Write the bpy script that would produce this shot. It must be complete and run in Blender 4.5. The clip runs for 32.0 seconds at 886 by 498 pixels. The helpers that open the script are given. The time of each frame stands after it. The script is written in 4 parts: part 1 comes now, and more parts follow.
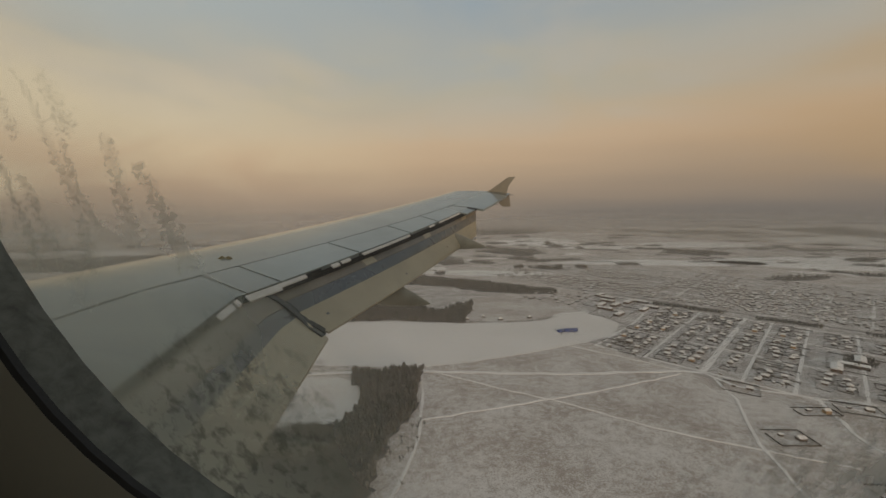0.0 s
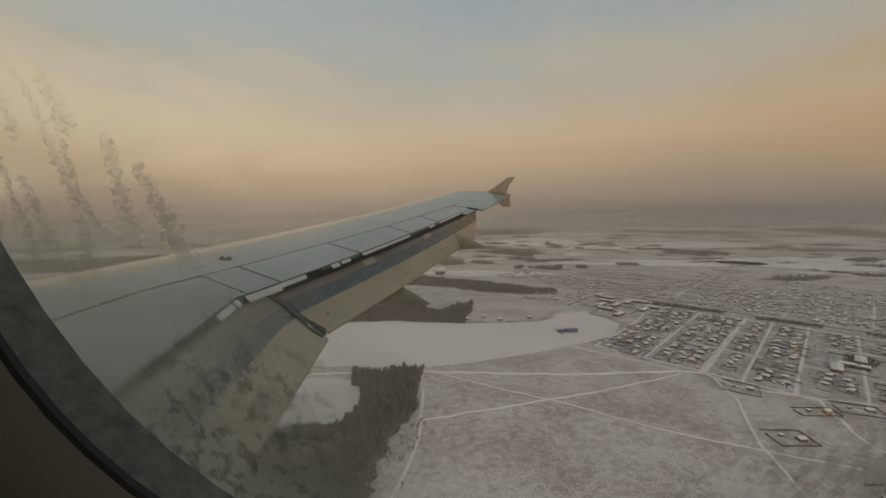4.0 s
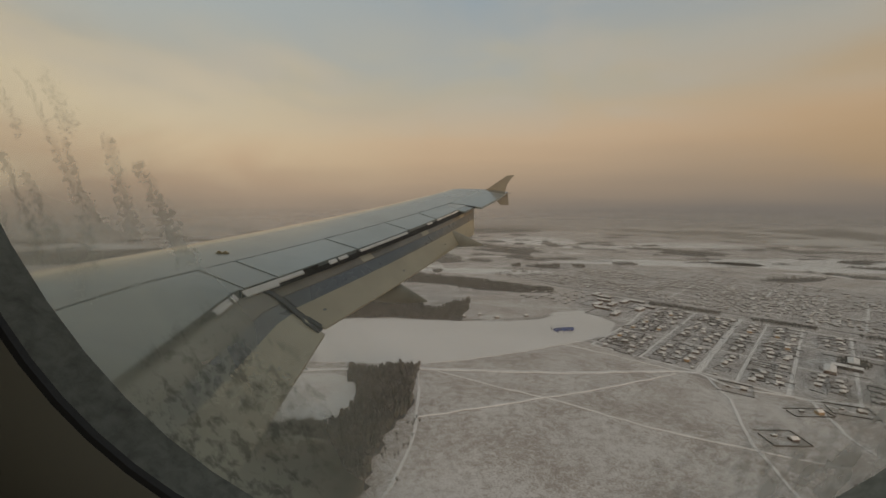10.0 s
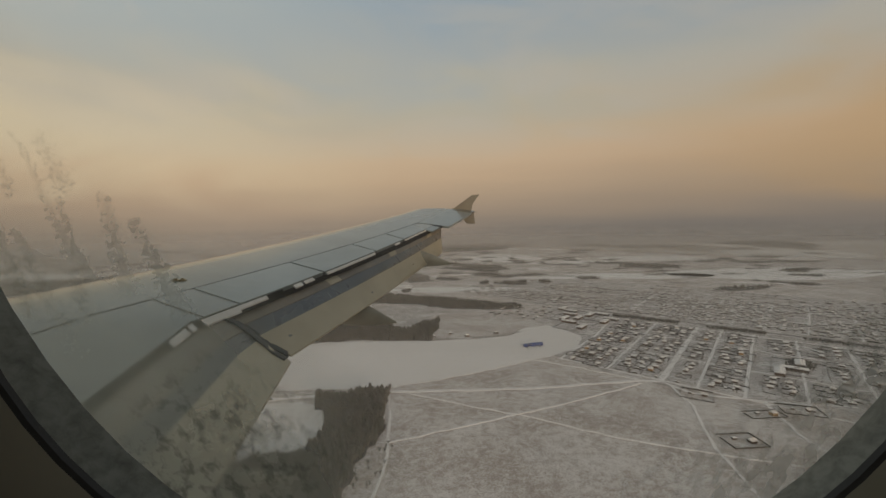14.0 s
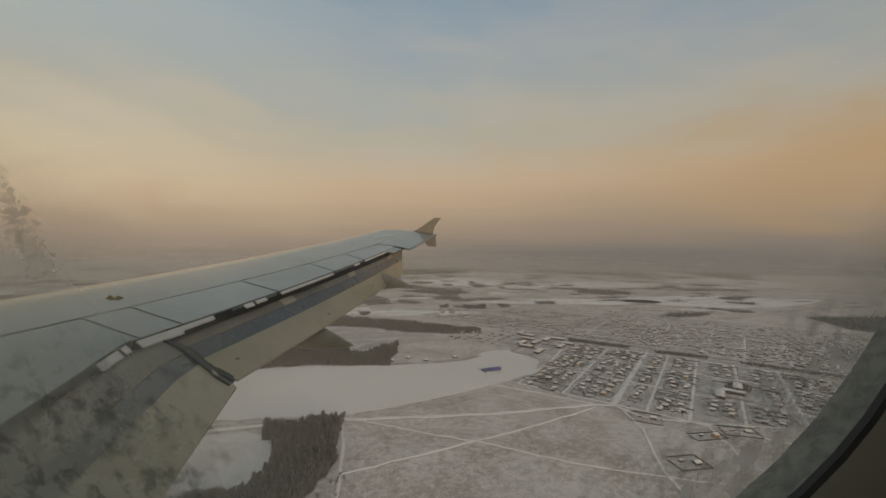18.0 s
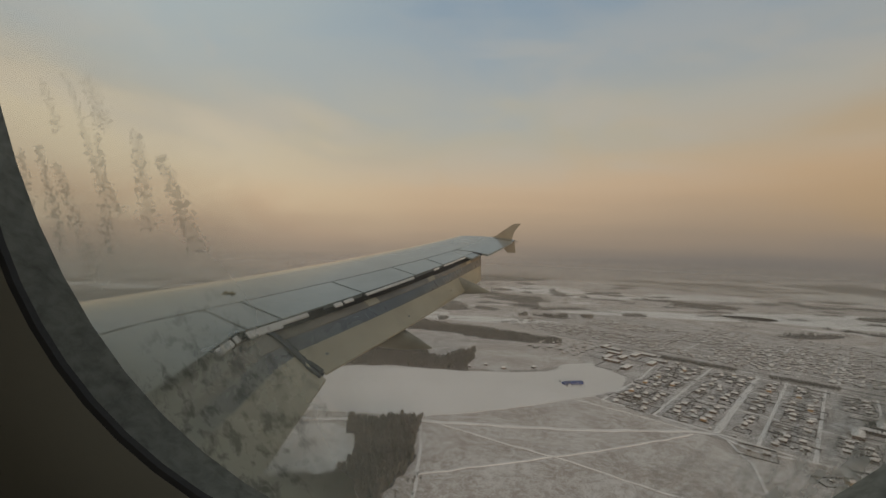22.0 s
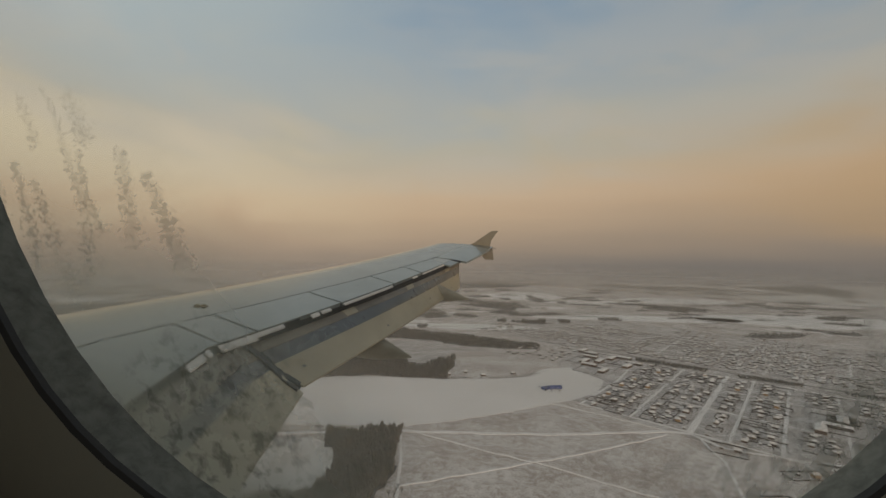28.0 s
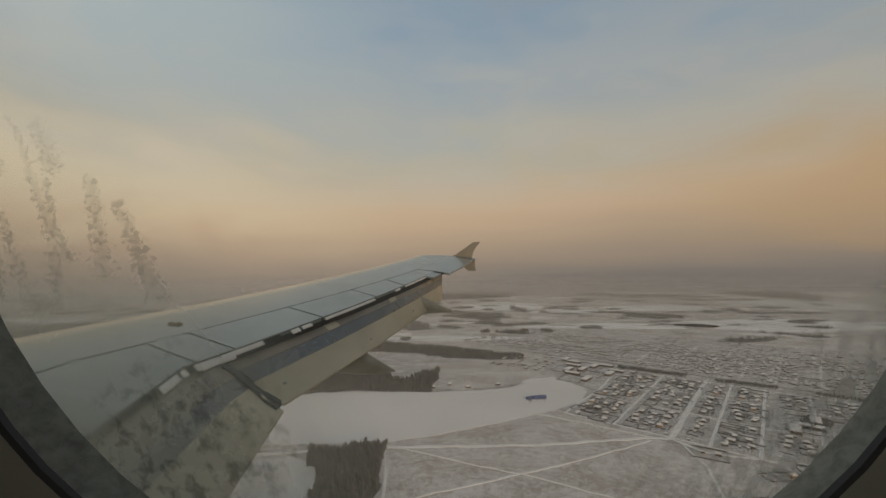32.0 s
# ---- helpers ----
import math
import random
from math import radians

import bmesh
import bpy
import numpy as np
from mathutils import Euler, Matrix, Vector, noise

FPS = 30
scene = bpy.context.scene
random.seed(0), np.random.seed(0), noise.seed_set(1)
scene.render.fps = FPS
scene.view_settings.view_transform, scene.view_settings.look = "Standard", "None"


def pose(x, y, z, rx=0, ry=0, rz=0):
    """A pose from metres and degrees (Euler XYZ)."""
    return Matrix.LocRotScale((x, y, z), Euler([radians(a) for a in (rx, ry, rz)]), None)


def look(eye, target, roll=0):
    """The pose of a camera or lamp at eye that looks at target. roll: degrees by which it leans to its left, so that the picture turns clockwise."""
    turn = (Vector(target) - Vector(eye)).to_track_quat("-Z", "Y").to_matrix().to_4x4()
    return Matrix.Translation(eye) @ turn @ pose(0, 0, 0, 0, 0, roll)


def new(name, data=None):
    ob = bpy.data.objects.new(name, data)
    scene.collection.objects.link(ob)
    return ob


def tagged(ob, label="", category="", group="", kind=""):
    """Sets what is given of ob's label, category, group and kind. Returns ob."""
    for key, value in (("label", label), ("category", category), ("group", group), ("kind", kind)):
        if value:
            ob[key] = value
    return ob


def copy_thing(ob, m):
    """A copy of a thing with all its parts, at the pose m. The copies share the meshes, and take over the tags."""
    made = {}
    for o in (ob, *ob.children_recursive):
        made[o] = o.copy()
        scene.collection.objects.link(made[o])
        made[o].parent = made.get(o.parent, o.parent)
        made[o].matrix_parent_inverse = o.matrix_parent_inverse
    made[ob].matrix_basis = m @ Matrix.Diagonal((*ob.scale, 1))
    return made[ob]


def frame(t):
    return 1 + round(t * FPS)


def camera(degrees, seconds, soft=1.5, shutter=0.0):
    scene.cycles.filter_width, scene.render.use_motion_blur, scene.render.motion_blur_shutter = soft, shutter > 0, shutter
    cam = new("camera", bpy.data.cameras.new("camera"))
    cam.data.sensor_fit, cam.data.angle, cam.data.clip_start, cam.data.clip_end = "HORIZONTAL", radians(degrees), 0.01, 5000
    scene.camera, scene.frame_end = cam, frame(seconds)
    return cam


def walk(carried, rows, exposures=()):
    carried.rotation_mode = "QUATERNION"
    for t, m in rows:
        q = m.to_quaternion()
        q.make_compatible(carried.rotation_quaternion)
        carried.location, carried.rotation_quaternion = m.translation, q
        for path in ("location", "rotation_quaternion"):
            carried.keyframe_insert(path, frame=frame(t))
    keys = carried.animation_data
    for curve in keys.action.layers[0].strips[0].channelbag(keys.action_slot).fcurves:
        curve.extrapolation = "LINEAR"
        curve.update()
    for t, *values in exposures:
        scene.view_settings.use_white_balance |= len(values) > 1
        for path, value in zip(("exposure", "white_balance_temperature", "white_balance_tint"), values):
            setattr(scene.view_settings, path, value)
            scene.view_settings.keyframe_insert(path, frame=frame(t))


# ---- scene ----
ALT = 333.0                     # height of the eye over the ground
DEG = 96.6
FX = 300.0                     # where the aircraft hangs along its line of flight
HANG = pose(FX, 0, ALT, 3.0)    # the aircraft's own axes: banked a little
cam = camera(DEG, 32.0)
ROWS = [
    (0.0, -0.0110, 0.0098, -0.0614, 3.49, -8.90, -0.54),
    (0.5, -0.0109, 0.0097, -0.0613, 3.49, -8.82, -0.56),
    (1.0, -0.0108, 0.0096, -0.0612, 3.49, -8.90, -0.54),
    (1.5, -0.0108, 0.0096, -0.0610, 3.49, -8.90, -0.54),
    (2.0, -0.0107, 0.0095, -0.0609, 3.43, -9.00, -0.59),
    (2.5, -0.0107, 0.0096, -0.0610, 3.48, -9.05, -0.47),
    (3.0, -0.0109, 0.0097, -0.0611, 3.53, -8.90, -0.64),
    (3.5, -0.0109, 0.0097, -0.0612, 3.53, -8.82, -0.58),
    (5.5, -0.0112, 0.0101, -0.0616, 3.40, -9.16, -0.49),
    (6.0, -0.0114, 0.0103, -0.0617, 3.35, -9.18, -0.43),
    (6.5, -0.0112, 0.0103, -0.0621, 3.40, -9.29, -0.62),
    (7.0, -0.0111, 0.0104, -0.0625, 3.31, -9.10, -0.20),
    (7.5, -0.0109, 0.0105, -0.0628, 3.28, -9.11, -0.10),
    (8.0, -0.0108, 0.0105, -0.0632, 3.25, -9.40, -0.22),
    (8.5, -0.0106, 0.0106, -0.0635, 3.33, -9.18, -0.21),
    (9.0, -0.0104, 0.0107, -0.0639, 3.26, -9.38, -0.17),
    (9.5, -0.0089, 0.0077, -0.0620, 3.17, -9.35, 0.01),
    (10.0, -0.0075, 0.0048, -0.0600, 3.16, -9.25, 0.25),
    (10.5, -0.0076, 0.0012, -0.0583, 0.41, -7.49, 1.73),
    (11.0, -0.0078, -0.0023, -0.0567, -2.06, -7.85, 1.35),
    (11.5, -0.0079, -0.0032, -0.0548, -1.91, -5.74, 1.38),
    (12.0, -0.0080, -0.0039, -0.0529, -1.90, -3.96, -0.96),
    (12.5, -0.0081, -0.0046, -0.0510, -2.90, -5.02, -0.95),
    (13.0, -0.0081, -0.0055, -0.0491, -2.81, -5.61, -0.74),
    (13.5, -0.0103, -0.0059, -0.0496, -2.04, -6.29, -0.21),
    (14.0, -0.0123, -0.0064, -0.0501, -1.54, -6.48, -0.69),
    (14.5, -0.0144, -0.0069, -0.0504, -1.52, -6.59, -0.76),
    (15.0, -0.0165, -0.0073, -0.0509, -1.73, -6.70, -1.27),
    (15.5, -0.0146, -0.0045, -0.0543, -1.79, -6.71, -0.86),
    (17.5, -0.0073, 0.0067, -0.0677, -6.93, -3.01, -3.97),
    (18.0, -0.0054, 0.0096, -0.0711, -7.17, -3.12, 1.20),
    (18.5, -0.0087, 0.0069, -0.0702, -7.58, -2.43, 2.60),
    (19.0, -0.0122, 0.0042, -0.0691, -5.62, -0.09, 2.42),
    (19.5, -0.0108, 0.0033, -0.0704, -0.67, -1.39, 0.15),
    (20.0, -0.0094, 0.0022, -0.0715, 3.20, -2.58, -0.88),
    (20.5, -0.0080, 0.0012, -0.0727, 0.46, -1.56, 1.70),
    (21.0, -0.0067, 0.0003, -0.0739, 4.87, -2.39, -0.72),
    (21.5, -0.0052, -0.0008, -0.0751, 3.92, -2.06, 0.76),
    (22.0, -0.0039, -0.0017, -0.0763, 4.24, -2.51, 1.44),
    (22.5, -0.0051, -0.0003, -0.0783, 4.61, -2.31, 1.02),
    (23.0, -0.0063, 0.0010, -0.0805, 4.57, -1.96, 0.74),
    (23.5, -0.0091, 0.0020, -0.0789, 4.34, -1.99, 0.43),
    (24.0, -0.0117, 0.0028, -0.0772, 4.29, -2.24, 0.55),
    (24.5, -0.0113, 0.0019, -0.0769, 4.21, -2.40, 0.50),
    (25.0, -0.0109, 0.0010, -0.0765, 4.32, -2.52, 0.66),
    (25.5, -0.0104, 0.0001, -0.0760, 4.10, -2.49, 0.40),
    (27.5, -0.0086, -0.0034, -0.0745, 1.78, -1.39, 0.51),
    (28.0, -0.0082, -0.0043, -0.0741, 1.11, -1.33, 0.79),
    (28.5, -0.0077, -0.0048, -0.0737, -0.50, 0.55, 0.13),
    (29.0, -0.0072, -0.0052, -0.0733, -0.79, 0.13, -0.25),
    (29.5, -0.0067, -0.0057, -0.0729, -0.76, 0.23, -0.13),
    (30.0, -0.0062, -0.0062, -0.0725, -0.77, 0.40, -0.53),
    (30.5, -0.0057, -0.0066, -0.0721, -0.77, 0.67, -0.26),
    (31.0, -0.0052, -0.0071, -0.0717, -0.92, 0.52, -0.09),
    (31.5, -0.0055, -0.0071, -0.0709, -1.22, 0.47, -0.30),
    (32.0, -0.0057, -0.0072, -0.0701, -1.45, 0.37, -0.10),
]
walk(cam, [(t, HANG @ pose(x, y, z, 90 + pitch, 0, yaw) @ pose(0, 0, 0, 0, 0, roll))
           for t, x, y, z, yaw, pitch, roll in ROWS], exposures=[(0.0, 0.05, 6420, 10), (15.0, 0.05, 6400, 10), (20.0, 0.07, 6320, 10), (32.0, 0.07, 6300, 10)])
scene.cycles.transparent_max_bounces = 24

# ---------------------------------------------------------------- light
SUN_AZ, SUN_EL = radians(152), radians(8)      # azimuth from +y towards +x
sun = new("sun", bpy.data.lights.new("sun", "SUN"))
sun.data.energy, sun.data.angle, sun.data.color = 1.45, radians(10), (1.0, 0.77, 0.57)
to_sun = Vector((math.sin(SUN_AZ) * math.cos(SUN_EL), math.cos(SUN_AZ) * math.cos(SUN_EL), math.sin(SUN_EL)))
sun.matrix_world = look((0, 0, 600), Vector((0, 0, 600)) - to_sun)


class Nodes:
    """Short hand for node trees."""

    def __init__(self, tree):
        self.t = tree
        tree.nodes.clear()

    def add(self, kind, **kw):
        n = self.t.nodes.new(kind)
        for k, val in kw.items():
            if k in n.inputs:
                self.put(n.inputs[k], val)
            else:
                setattr(n, k, val)
        return n

    def put(self, sock, val):
        if isinstance(val, bpy.types.NodeSocket):
            self.t.links.new(val, sock)
        else:
            sock.default_value = val

    def ramp(self, fac, stops, mode="LINEAR"):
        n = self.t.nodes.new("ShaderNodeValToRGB")
        n.color_ramp.interpolation = mode
        e = n.color_ramp.elements
        while len(e) < len(stops):
            e.new(0.5)
        for el, (p, c) in zip(e, stops):
            el.position = p
            el.color = (*c, 1) if isinstance(c, tuple) else (c, c, c, 1)
        self.t.links.new(fac, n.inputs[0])
        return n.outputs[0]

    def math(self, op, a, b=0.0, c=0.0, clamp=False):
        n = self.t.nodes.new("ShaderNodeMath")
        n.operation, n.use_clamp = op, clamp
        for s, val in zip(n.inputs, (a, b, c)):
            self.put(s, val)
        return n.outputs[0]

    def mix(self, fac, a, b, blend="MIX"):
        n = self.t.nodes.new("ShaderNodeMix")
        n.data_type, n.blend_type = "RGBA", blend
        ins = [s for s in n.inputs if s.enabled]
        for s, val in zip(ins, (fac, a, b)):
            self.put(s, (*val, 1) if isinstance(val, tuple) and len(val) == 3 else val)
        return next(s for s in n.outputs if s.enabled)

    def noise(self, vec, scale, detail=4.0, rough=0.55, dist=0.0):
        n = self.add("ShaderNodeTexNoise", Scale=scale, Detail=detail, Roughness=rough, Distortion=dist)
        if vec is not None:
            self.t.links.new(vec, n.inputs["Vector"])
        return n.outputs["Fac"]

    def scaled(self, vec, s, loc=(0, 0, 0), rot=(0, 0, 0)):
        n = self.t.nodes.new("ShaderNodeMapping")
        self.t.links.new(vec, n.inputs[0])
        n.inputs["Scale"].default_value, n.inputs["Location"].default_value = s, loc
        n.inputs["Rotation"].default_value = rot
        return n.outputs[0]


# sky: hazy dusk, a pale blue top, a peach band above a grey-brown haze at the horizon
world = bpy.data.worlds.new("sky")
scene.world = world
world.use_nodes = True
w = Nodes(world.node_tree)
co = w.add("ShaderNodeTexCoord").outputs["Generated"]
sep = w.add("ShaderNodeSeparateXYZ", Vector=co)
el = w.math("SUBTRACT", w.math("MULTIPLY", w.math("ARCSINE", sep.outputs["Z"]), 180 / math.pi), 3.0)
az = w.math("MULTIPLY", w.math("ARCTAN2", sep.outputs["X"], sep.outputs["Y"]), 180 / math.pi)
wisps = w.noise(w.scaled(co, (1.6, 1.6, 4.5), rot=(0, 0.5, 0.3)), 1.5, 3.0, 0.5, 0.6)
band = w.noise(w.scaled(co, (1.0, 1.0, 12.0)), 2.0, 3.0, 0.5)
elw = w.math("ADD", el, w.math("MULTIPLY", w.math("SUBTRACT", wisps, 0.5), 24.0))
elb = w.math("ADD", el, w.math("MULTIPLY", w.math("SUBTRACT", band, 0.5), 3.0))
ahead = w.math("MULTIPLY", w.math("DIVIDE", w.math("SUBTRACT", 28.0, az), 60.0, clamp=True), 3.2)
f_el = w.math("DIVIDE", w.math("ADD", w.math("ADD", elb, ahead), 10.0), 60.0, clamp=True)
f_up = w.math("DIVIDE", w.math("ADD", elw, 10.0), 60.0, clamp=True)
low = w.ramp(f_el, [(0.0, (0.128, 0.121, 0.112)), (0.075, (0.166, 0.153, 0.137)), (0.112, (0.216, 0.185, 0.154)), (0.150, (0.300, 0.237, 0.178)), (0.195, (0.388, 0.290, 0.203)),
                    (0.25, (0.50, 0.356, 0.232)), (0.29, (0.545, 0.392, 0.254)), (0.32, (0.53, 0.405, 0.275)), (0.40, (0.47, 0.405, 0.30))])
top = w.ramp(f_up, [(0.30, (0.49, 0.405, 0.285)), (0.36, (0.45, 0.405, 0.315)), (0.43, (0.425, 0.405, 0.34)), (0.50, (0.385, 0.39, 0.36)), (0.60, (0.32, 0.365, 0.385)), (0.74, (0.25, 0.32, 0.38)), (0.88, (0.28, 0.31, 0.335)), (1.0, (0.35, 0.335, 0.31))])
grad = w.mix(w.math("DIVIDE", w.math("SUBTRACT", el, 8.0), 7.0, clamp=True), low, top)
east = w.math("DIVIDE", w.math("SUBTRACT", az, 22.0), 36.0, clamp=True)
near_h = w.ramp(w.math("DIVIDE", w.math("ABSOLUTE", w.math("SUBTRACT", elw, 7.0)), 9.5, clamp=True), [(0.0, 1.0), (1.0, 0.0)], "EASE")
warm = w.mix(w.math("MULTIPLY", w.math("MULTIPLY", east, near_h), 0.68), grad, (0.49, 0.31, 0.145))
west = w.math("DIVIDE", w.math("SUBTRACT", -5.0, az), 40.0, clamp=True)
pale = w.mix(w.math("MULTIPLY", w.math("MULTIPLY", west, near_h), 0.72), warm, (0.66, 0.545, 0.36))
teal = w.math("MULTIPLY", west, w.math("DIVIDE", w.math("SUBTRACT", el, 14.0), 14.0, clamp=True))
pale = w.mix(w.math("MULTIPLY", teal, 0.65), pale, (0.52, 0.555, 0.49))
puffs = w.noise(w.scaled(co, (1.5, 1.5, 4.2), rot=(0.0, 0.35, 0.2)), 1.9, 4.0, 0.5, 0.5)
puff = w.ramp(puffs, [(0.44, 0.0), (0.62, 1.0)], "EASE")
belt = w.math("MULTIPLY", w.math("DIVIDE", w.math("SUBTRACT", el, 5.0), 6.0, clamp=True), w.math("DIVIDE", w.math("SUBTRACT", 34.0, el), 14.0, clamp=True))
pale = w.mix(w.math("MULTIPLY", w.math("MULTIPLY", puff, belt), 0.32), pale, (0.49, 0.435, 0.365))
hole = w.math("MULTIPLY", w.math("SUBTRACT", 1.0, puff), w.math("DIVIDE", w.math("SUBTRACT", el, 14.0), 12.0, clamp=True))
pale = w.mix(w.math("MULTIPLY", hole, 0.14), pale, (0.27, 0.335, 0.385))
sky = w.add("ShaderNodeTexSky", sky_type="NISHITA", sun_disc=False)
sky.sun_elevation, sky.sun_rotation = SUN_EL, SUN_AZ
sky.air_density, sky.dust_density = 1.5, 4.0
scaled10 = w.add("ShaderNodeVectorMath", operation="SCALE")
w.put(scaled10.inputs[0], pale)
scaled10.inputs["Scale"].default_value = 10.0
blend = w.mix(0.08, scaled10.outputs[0], sky.outputs[0])
dim = w.math("SUBTRACT", 1.0, w.math("MULTIPLY", w.math("DIVIDE", w.math("SUBTRACT", az, 0.0), 60.0, clamp=True), 0.10))
shade = w.add("ShaderNodeVectorMath", operation="SCALE")
w.put(shade.inputs[0], blend)
w.put(shade.inputs["Scale"], dim)
blend = shade.outputs[0]
bg = w.add("ShaderNodeBackground", Color=blend, Strength=0.1)
w.t.links.new(bg.outputs[0], w.add("ShaderNodeOutputWorld").inputs["Surface"])


# ---------------------------------------------------------------- materials
def principled(name, build):
    m = bpy.data.materials.new(name)
    m.use_nodes = True
    n = Nodes(m.node_tree)
    b = n.add("ShaderNodeBsdfPrincipled")
    n.t.links.new(b.outputs[0], n.add("ShaderNodeOutputMaterial").inputs["Surface"])
    build(n, b)
    return m


def paint(name, base, rough=0.45, metal=0.0, dirt=0.25, scale=1.5, spec=0.5, tint=None, bump=0.08, coat=0.0):
    """A worn painted or plain surface: grime in patches and a fine grain."""
    def build(n, b):
        c = n.add("ShaderNodeTexCoord").outputs["Object"]
        big, fine = n.noise(c, scale, 5.0, 0.6, 0.4), n.noise(c, scale * 14, 3.0, 0.6)
        dark = tint or tuple(v * (1 - dirt * 1.6) for v in base)
        col = n.mix(n.ramp(big, [(0.38, 0.0), (0.72, 1.0)]), base, dark)
        col = n.mix(n.math("MULTIPLY", fine, dirt * 0.6), col, tuple(v * 0.6 for v in base))
        n.put(b.inputs["Base Color"], col)
        n.put(b.inputs["Roughness"], n.math("ADD", rough - 0.08, n.math("MULTIPLY", big, 0.16)))
        b.inputs["Metallic"].default_value = metal
        b.inputs["Coat Weight"].default_value = coat
        b.inputs["Coat Roughness"].default_value = 0.08
        b.inputs["Specular IOR Level"].default_value = spec
        grain = n.add("ShaderNodeBump", Strength=bump, Distance=0.004, Height=fine)
        n.put(b.inputs["Normal"], grain.outputs[0])
    return principled(name, build)


def snow_mat(name, snow, grass, amount, scale=0.02, streak=(1, 1, 1), rot=0.0):
    """Snow over dead grass; amount: the share of grass that shows."""
    def build(n, b):
        c = n.add("ShaderNodeTexCoord").outputs["Object"]
        s = n.scaled(c, streak, rot=(0, 0, rot))
        big, mid = n.noise(s, scale * 0.35, 4.0, 0.6, 0.5), n.noise(s, scale * 3.2, 6.0, 0.72, 0.3)
        fine = n.noise(s, scale * 16, 3.0, 0.7)
        k = n.math("ADD", n.math("MULTIPLY", big, 0.28), n.math("ADD", n.math("MULTIPLY", mid, 0.40), n.math("MULTIPLY", fine, 0.47)))
        m = n.ramp(k, [(0.72 - amount * 0.32, 0.0), (0.78 - amount * 0.24, 1.0)])
        col = n.mix(n.math("MULTIPLY", m, 0.35 + 0.5 * amount), snow, grass)
        n.put(b.inputs["Base Color"], col)
        b.inputs["Roughness"].default_value = 0.9
        b.inputs["Specular IOR Level"].default_value = 0.1
        n.put(b.inputs["Normal"], n.add("ShaderNodeBump", Strength=0.3, Distance=0.4, Height=mid).outputs[0])
    return principled(name, build)


def varied(name, a, b_, rough=0.9, island=False):
    """Two tones picked by chance for each object, or for each loose piece, with a fine mottle."""
    def build(n, b):
        if island:
            r = n.add("ShaderNodeNewGeometry").outputs["Random Per Island"]
        else:
            r = n.add("ShaderNodeObjectInfo").outputs["Random"]
        c = n.add("ShaderNodeTexCoord").outputs["Object"]
        col = n.mix(r, a, b_)
        col = n.mix(n.math("MULTIPLY", n.noise(c, 0.9, 4.0), 0.4), col, tuple(v * 0.55 for v in a))
        n.put(b.inputs["Base Color"], col)
        b.inputs["Roughness"].default_value = rough
        b.inputs["Specular IOR Level"].default_value = 0.15
    return principled(name, build)


M_SNOW = snow_mat("smooth_snow", (0.69, 0.655, 0.63), (0.40, 0.36, 0.315), 0.34, 0.012)
M_MEADOW = snow_mat("snowy_meadow", (0.61, 0.575, 0.55), (0.23, 0.175, 0.135), 0.60, 0.025)
M_BAY = snow_mat("thin_snow", (0.74, 0.72, 0.70), (0.42, 0.36, 0.30), 0.40, 0.03)
M_TOWN = snow_mat("town_snow", (0.63, 0.60, 0.58), (0.17, 0.14, 0.12), 0.66, 0.06)
M_ROUGH = snow_mat("snowy_grass", (0.72, 0.70, 0.67), (0.17, 0.125, 0.09), 0.80, 0.018, (1, 2.2, 1), 0.15)
M_YARD = snow_mat("trodden_snow", (0.66, 0.635, 0.61), (0.24, 0.19, 0.15), 0.42, 0.035)
M_ROAD = snow_mat("packed_snow_road", (0.73, 0.70, 0.68), (0.38, 0.33, 0.29), 0.38, 0.05)
M_RAIL = snow_mat("railway_ballast", (0.40, 0.38, 0.36), (0.10, 0.09, 0.08), 0.7, 0.08)
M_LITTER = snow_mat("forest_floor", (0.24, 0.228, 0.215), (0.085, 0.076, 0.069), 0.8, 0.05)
M_WOOD = varied("bare_twigs", (0.115, 0.112, 0.103), (0.175, 0.168, 0.155), island=True)
M_PINE = varied("dark_needles", (0.07, 0.075, 0.062), (0.10, 0.10, 0.085), island=True)
M_TRUNK = varied("bark", (0.10, 0.08, 0.065), (0.20, 0.18, 0.16))
M_WALL = varied("house_wall", (0.13, 0.09, 0.066), (0.085, 0.08, 0.078))
M_WALL_OCHRE = varied("ochre_wall", (0.42, 0.25, 0.11), (0.36, 0.26, 0.16))
M_WALL_FAR = varied("far_house_wall", (0.05, 0.043, 0.038), (0.12, 0.105, 0.094), island=True)
M_ROOF = varied("snowy_roof", (0.82, 0.80, 0.78), (0.72, 0.70, 0.68))
M_ROOF_FAR = varied("far_snowy_roof", (0.76, 0.74, 0.72), (0.40, 0.37, 0.35), island=True)
M_FENCE = varied("dark_fence", (0.055, 0.047, 0.04), (0.115, 0.10, 0.085))
M_BLUE = paint("blue_sheet_metal", (0.05, 0.08, 0.24), 0.5, scale=0.1)
M_BRICK = varied("brick_chimney", (0.26, 0.13, 0.09), (0.20, 0.12, 0.09))

